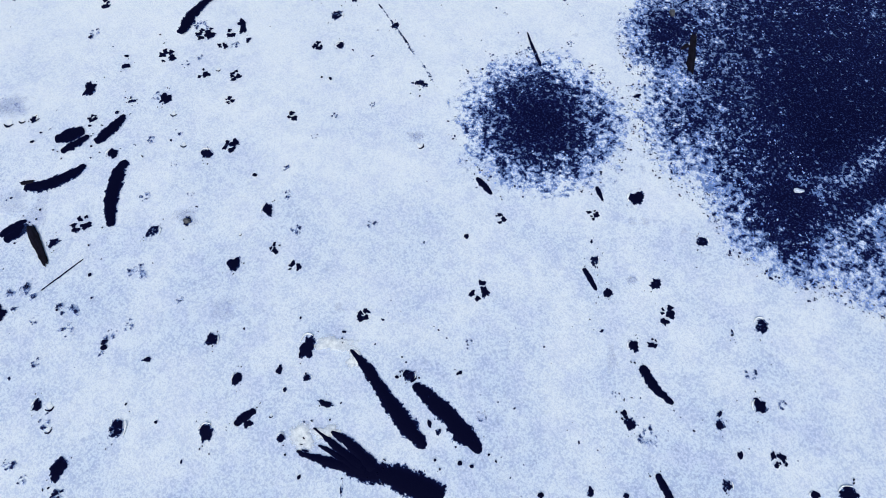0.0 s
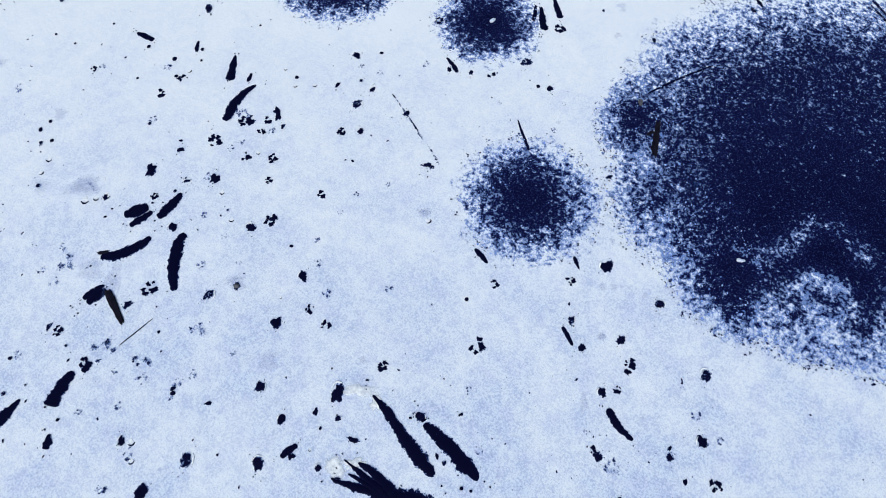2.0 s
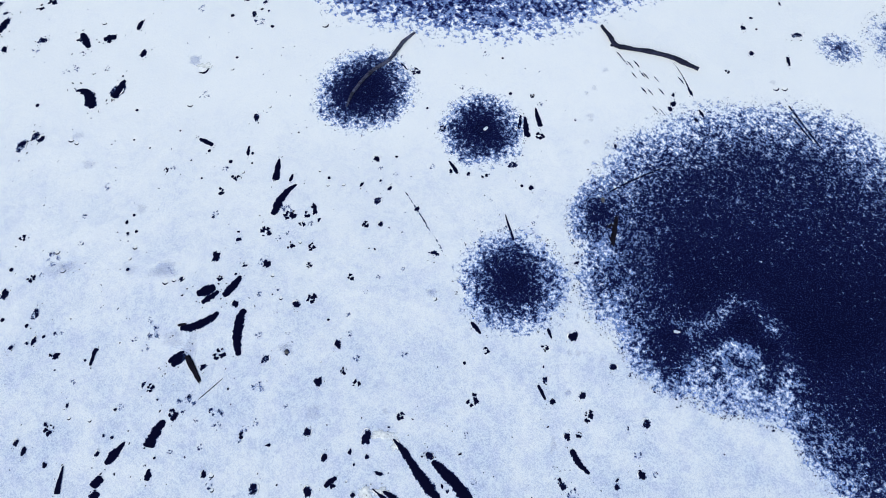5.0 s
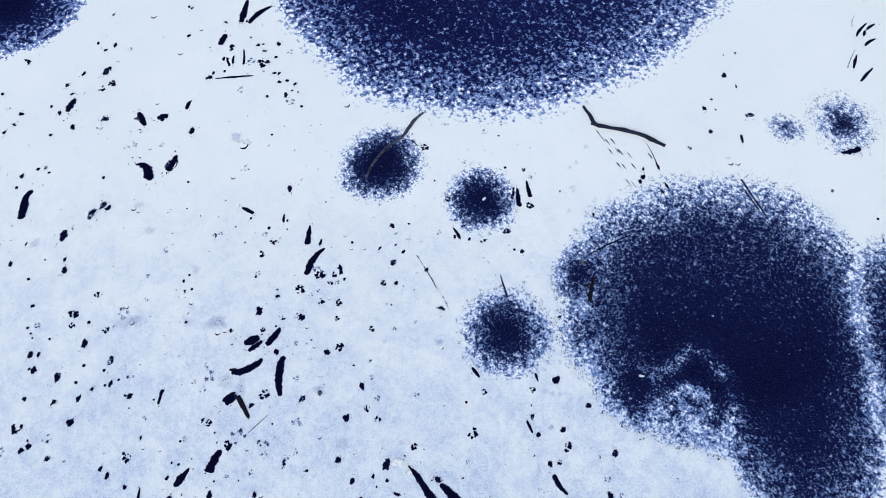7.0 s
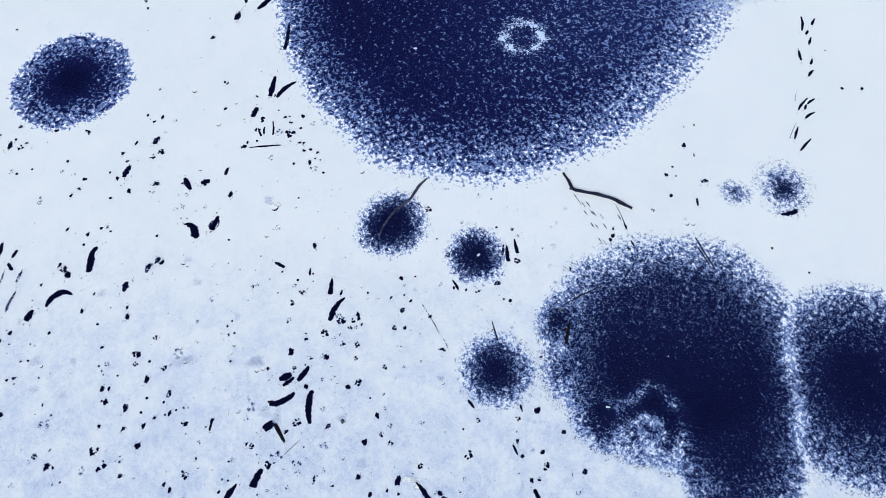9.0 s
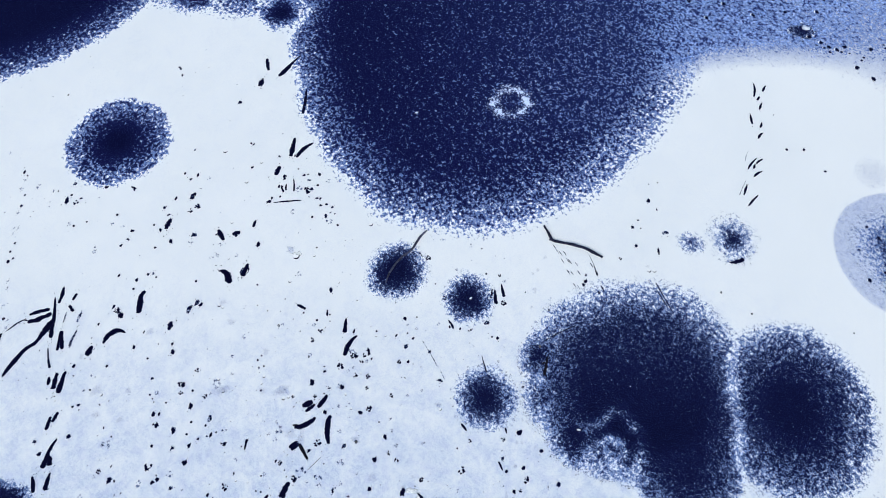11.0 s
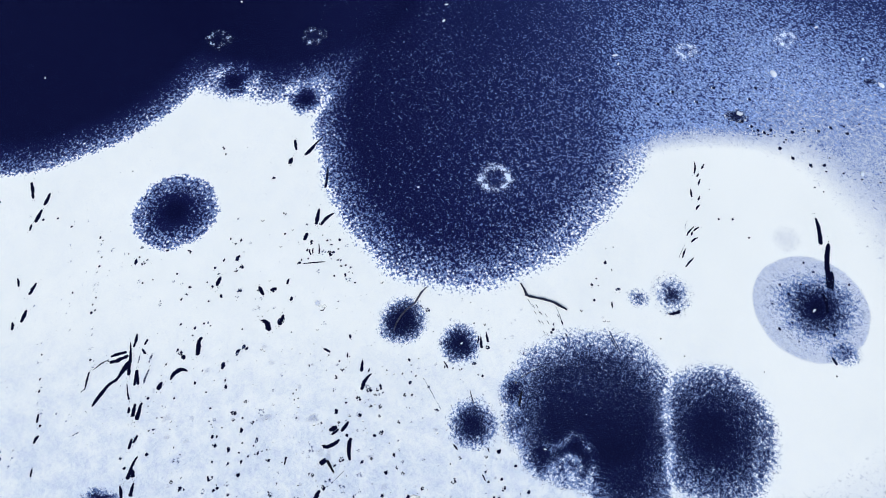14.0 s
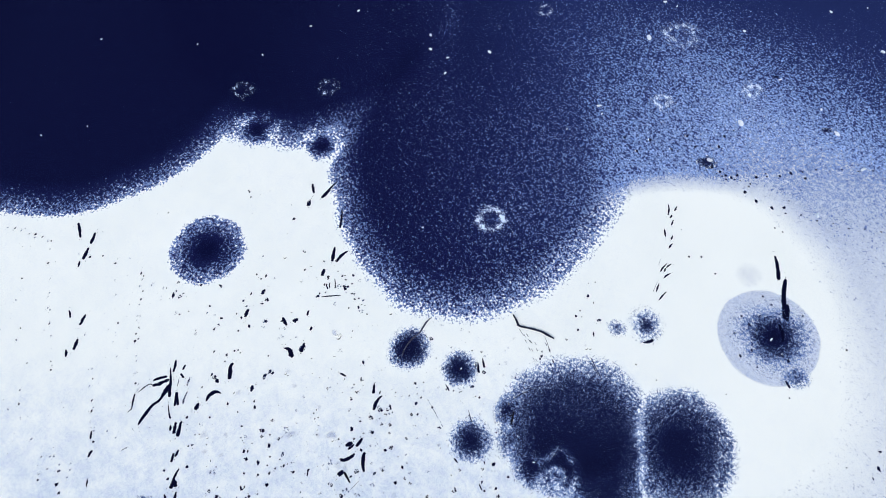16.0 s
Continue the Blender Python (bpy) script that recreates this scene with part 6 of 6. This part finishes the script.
stroke([(-5.060, 1.489), (-5.051, 1.579), (-5.039, 1.663)], [0.0387, 0.0542, 0.0309], "dark skid mark scraped through snow to the ice")
stroke([(-5.006, 1.587), (-4.987, 1.640), (-4.957, 1.716)], [0.031, 0.0466, 0.031], "dark skid mark scraped through snow to the ice")
stroke([(-4.997, 1.027), (-4.966, 1.121), (-4.959, 1.223), (-4.934, 1.311), (-4.891, 1.392)], [0.0685, 0.0685, 0.0456, 0.038, 0.0228], "dark skid mark scraped through snow to the ice")
stroke([(-4.907, 1.063), (-4.920, 1.121), (-4.942, 1.179)], [0.053, 0.0606, 0.0454], "dark skid mark scraped through snow to the ice")
stroke([(-5.036, 0.752), (-5.049, 0.836), (-5.092, 0.949)], [0.0448, 0.0523, 0.0299], "dark skid mark scraped through snow to the ice")
stroke([(-4.893, 0.780), (-4.886, 0.878), (-4.875, 0.992)], [0.0599, 0.0599, 0.0299], "dark skid mark scraped through snow to the ice")
stroke([(-4.573, 2.599), (-4.554, 2.707), (-4.454, 2.782), (-4.308, 2.748)], [0.0245, 0.0735, 0.0735, 0.0245], "curved dark skid mark in the snow")
stroke([(-4.194, 3.020), (-4.212, 3.167), (-4.209, 3.289), (-4.150, 3.333)], [0.0668, 0.0835, 0.0668, 0.0418], "dark skid mark scraped through snow to the ice")
stroke([(-6.026, 1.702), (-5.959, 1.740), (-5.910, 1.763)], [0.0234, 0.0312, 0.0234], "thin dark streak scored in the snow", 0.5)
stroke([(-0.026, 0.166), (-0.074, 0.203), (-0.140, 0.233), (-0.222, 0.258), (-0.321, 0.277), (-0.412, 0.299)], [0.1148, 0.1214, 0.1017, 0.0919, 0.0755, 0.0426], "broad dark skid where a paw slid over the ice")
stroke([(-0.304, 0.267), (-0.413, 0.300), (-0.505, 0.324), (-0.591, 0.356)], [0.0531, 0.0398, 0.0332, 0.0133], "curved dark claw streak of a slide")
stroke([(-0.304, 0.277), (-0.380, 0.305), (-0.440, 0.340), (-0.509, 0.375)], [0.0566, 0.0399, 0.025, 0.01], "curved dark claw streak of a slide")
stroke([(-0.321, 0.289), (-0.407, 0.348), (-0.469, 0.396), (-0.531, 0.441)], [0.0571, 0.0336, 0.0218, 0.0101], "curved dark claw streak of a slide")
stroke([(-0.280, 0.274), (-0.341, 0.340), (-0.393, 0.385), (-0.466, 0.429)], [0.0637, 0.0469, 0.0369, 0.0168], "curved dark claw streak of a slide")
stroke([(-0.405, 0.756), (-0.356, 0.703), (-0.295, 0.620), (-0.222, 0.517), (-0.152, 0.424), (-0.079, 0.355)], [0.0154, 0.0377, 0.0514, 0.0617, 0.0685, 0.0377], "long dark skid scraped through snow to the ice")
stroke([(-0.147, 0.614), (-0.077, 0.554), (0.008, 0.473), (0.074, 0.396), (0.126, 0.339)], [0.0408, 0.068, 0.0748, 0.0748, 0.0306], "long dark skid scraped through snow to the ice")
stroke([(-0.183, 0.658), (-0.156, 0.641), (-0.137, 0.620)], [0.0279, 0.0419, 0.0279], "dark skid mark scraped through snow to the ice")
stroke([(6.847, 5.616), (6.843, 5.321), (6.807, 5.045)], [0.0467, 0.0701, 0.0817], "dark skid mark scraped through snow to the ice")
stroke([(6.970, 5.107), (6.849, 4.760), (6.794, 4.457), (6.757, 4.183)], [0.0682, 0.0909, 0.1136, 0.1364], "broad dark skid where a paw slid over the ice")
stroke([(6.880, 4.541), (6.835, 4.337), (6.785, 4.159)], [0.0453, 0.0792, 0.0679], "dark skid mark scraped through snow to the ice")
stroke([(6.610, 4.124), (6.634, 3.926), (6.605, 3.741)], [0.0559, 0.0782, 0.0559], "dark skid mark scraped through snow to the ice")
twig("twig", "long bent dark twig with painted grey highlights over a dark melt patch", [(-0.878, 3.457), (-0.841, 3.588), (-0.754, 3.738), (-0.653, 3.856), (-0.550, 3.927), (-0.488, 4.024), (-0.416, 4.160), (-0.323, 4.254)], [0.0117, 0.0189, 0.0216, 0.0216, 0.0234, 0.0261, 0.027, 0.018], wood=HIGHLIT_WOOD)
twig("twig", "dark crooked stick with a bent end on clean snow", [(1.342, 4.322), (1.396, 4.206), (1.424, 4.118), (1.435, 4.087), (1.448, 4.078), (1.557, 4.055), (1.725, 4.017), (1.881, 3.967), (2.010, 3.893), (2.120, 3.822)], [0.0162, 0.021, 0.0258, 0.0305, 0.0305, 0.0296, 0.0277, 0.0277, 0.0267, 0.0239])
bark_piece("strip of dark brown bark on trodden snow", -1.866, 1.312, -1.746, 1.132, 0.051)
bark_piece("short chip of pale bark at the end of a skid", -1.967, 1.546, -1.912, 1.555, 0.032)
bark_piece("piece of brown bark in a wet patch", 1.265, 2.410, 1.204, 2.169, 0.058)
bark_piece("small chip of dark bark in the slush", 1.184, 2.314, 1.226, 2.343, 0.029)
ice_lump(1.587, 1.485, 0.048)
ice_lump(0.283, 3.228, 0.046)
ice_lump(5.000, 11.490, 0.167)
ice_lump(1.063, 11.077, 0.097)
ice_lump(0.041, 10.909, 0.083)
ice_lump(-0.015, 10.442, 0.081)
ice_lump(-0.378, 11.626, 0.084)
ice_lump(-0.374, 11.177, 0.083)
ice_lump(3.574, 9.451, 0.105)
ice_lump(3.616, 9.226, 0.065)
ice_lump(6.760, 8.920, 0.181)
ice_lump(7.383, 11.687, 0.083)
ice_lump(7.935, 10.178, 0.093)
ice_lump(8.700, 9.303, 0.078)
ice_lump(8.882, 8.626, 0.141)
ice_lump(5.883, 7.948, 0.126)
ice_lump(9.229, 7.679, 0.137)
ice_lump(7.948, 6.541, 0.120)
ice_lump(9.662, 12.295, 0.085)
ice_lump(-3.381, 11.946, 0.071)
ice_lump(-2.204, 12.442, 0.086)
ice_lump(-6.132, 11.386, 0.056)
ice_lump(-4.481, 11.033, 0.056)
ice_lump(5.571, 12.674, 0.086)
ice_lump(5.849, 12.519, 0.071)
ice_lump(10.612, 12.418, 0.056)
ice_lump(10.596, 10.999, 0.109)
ice_lump(-0.504, 6.296, 0.048)
ice_lump(6.387, 3.790, 0.072)
ice_lump(-8.312, 8.956, 0.053)
ice_lump(-9.329, 8.712, 0.052)
ice_lump(-8.558, 11.569, 0.057)
ice_lump(2.771, 8.805, 0.052)
stone(1.175, 2.545, 0.029)
stone(-1.169, 1.345, 0.033)
stone(1.176, 2.562, 0.033)
stone(3.673, 3.300, 0.032)
pushed_snow(-0.469, 0.773, 0.181, 0.070, 0)
pushed_snow(-0.568, 0.401, 0.105, 0.105, 30)
pushed_snow(-0.482, 0.422, 0.110, 0.057, 0)
pushed_snow(-0.382, 0.714, 0.069, 0.069, 0)
pushed_snow(-2.134, 3.905, 0.120, 0.074, 0)
crumbs()
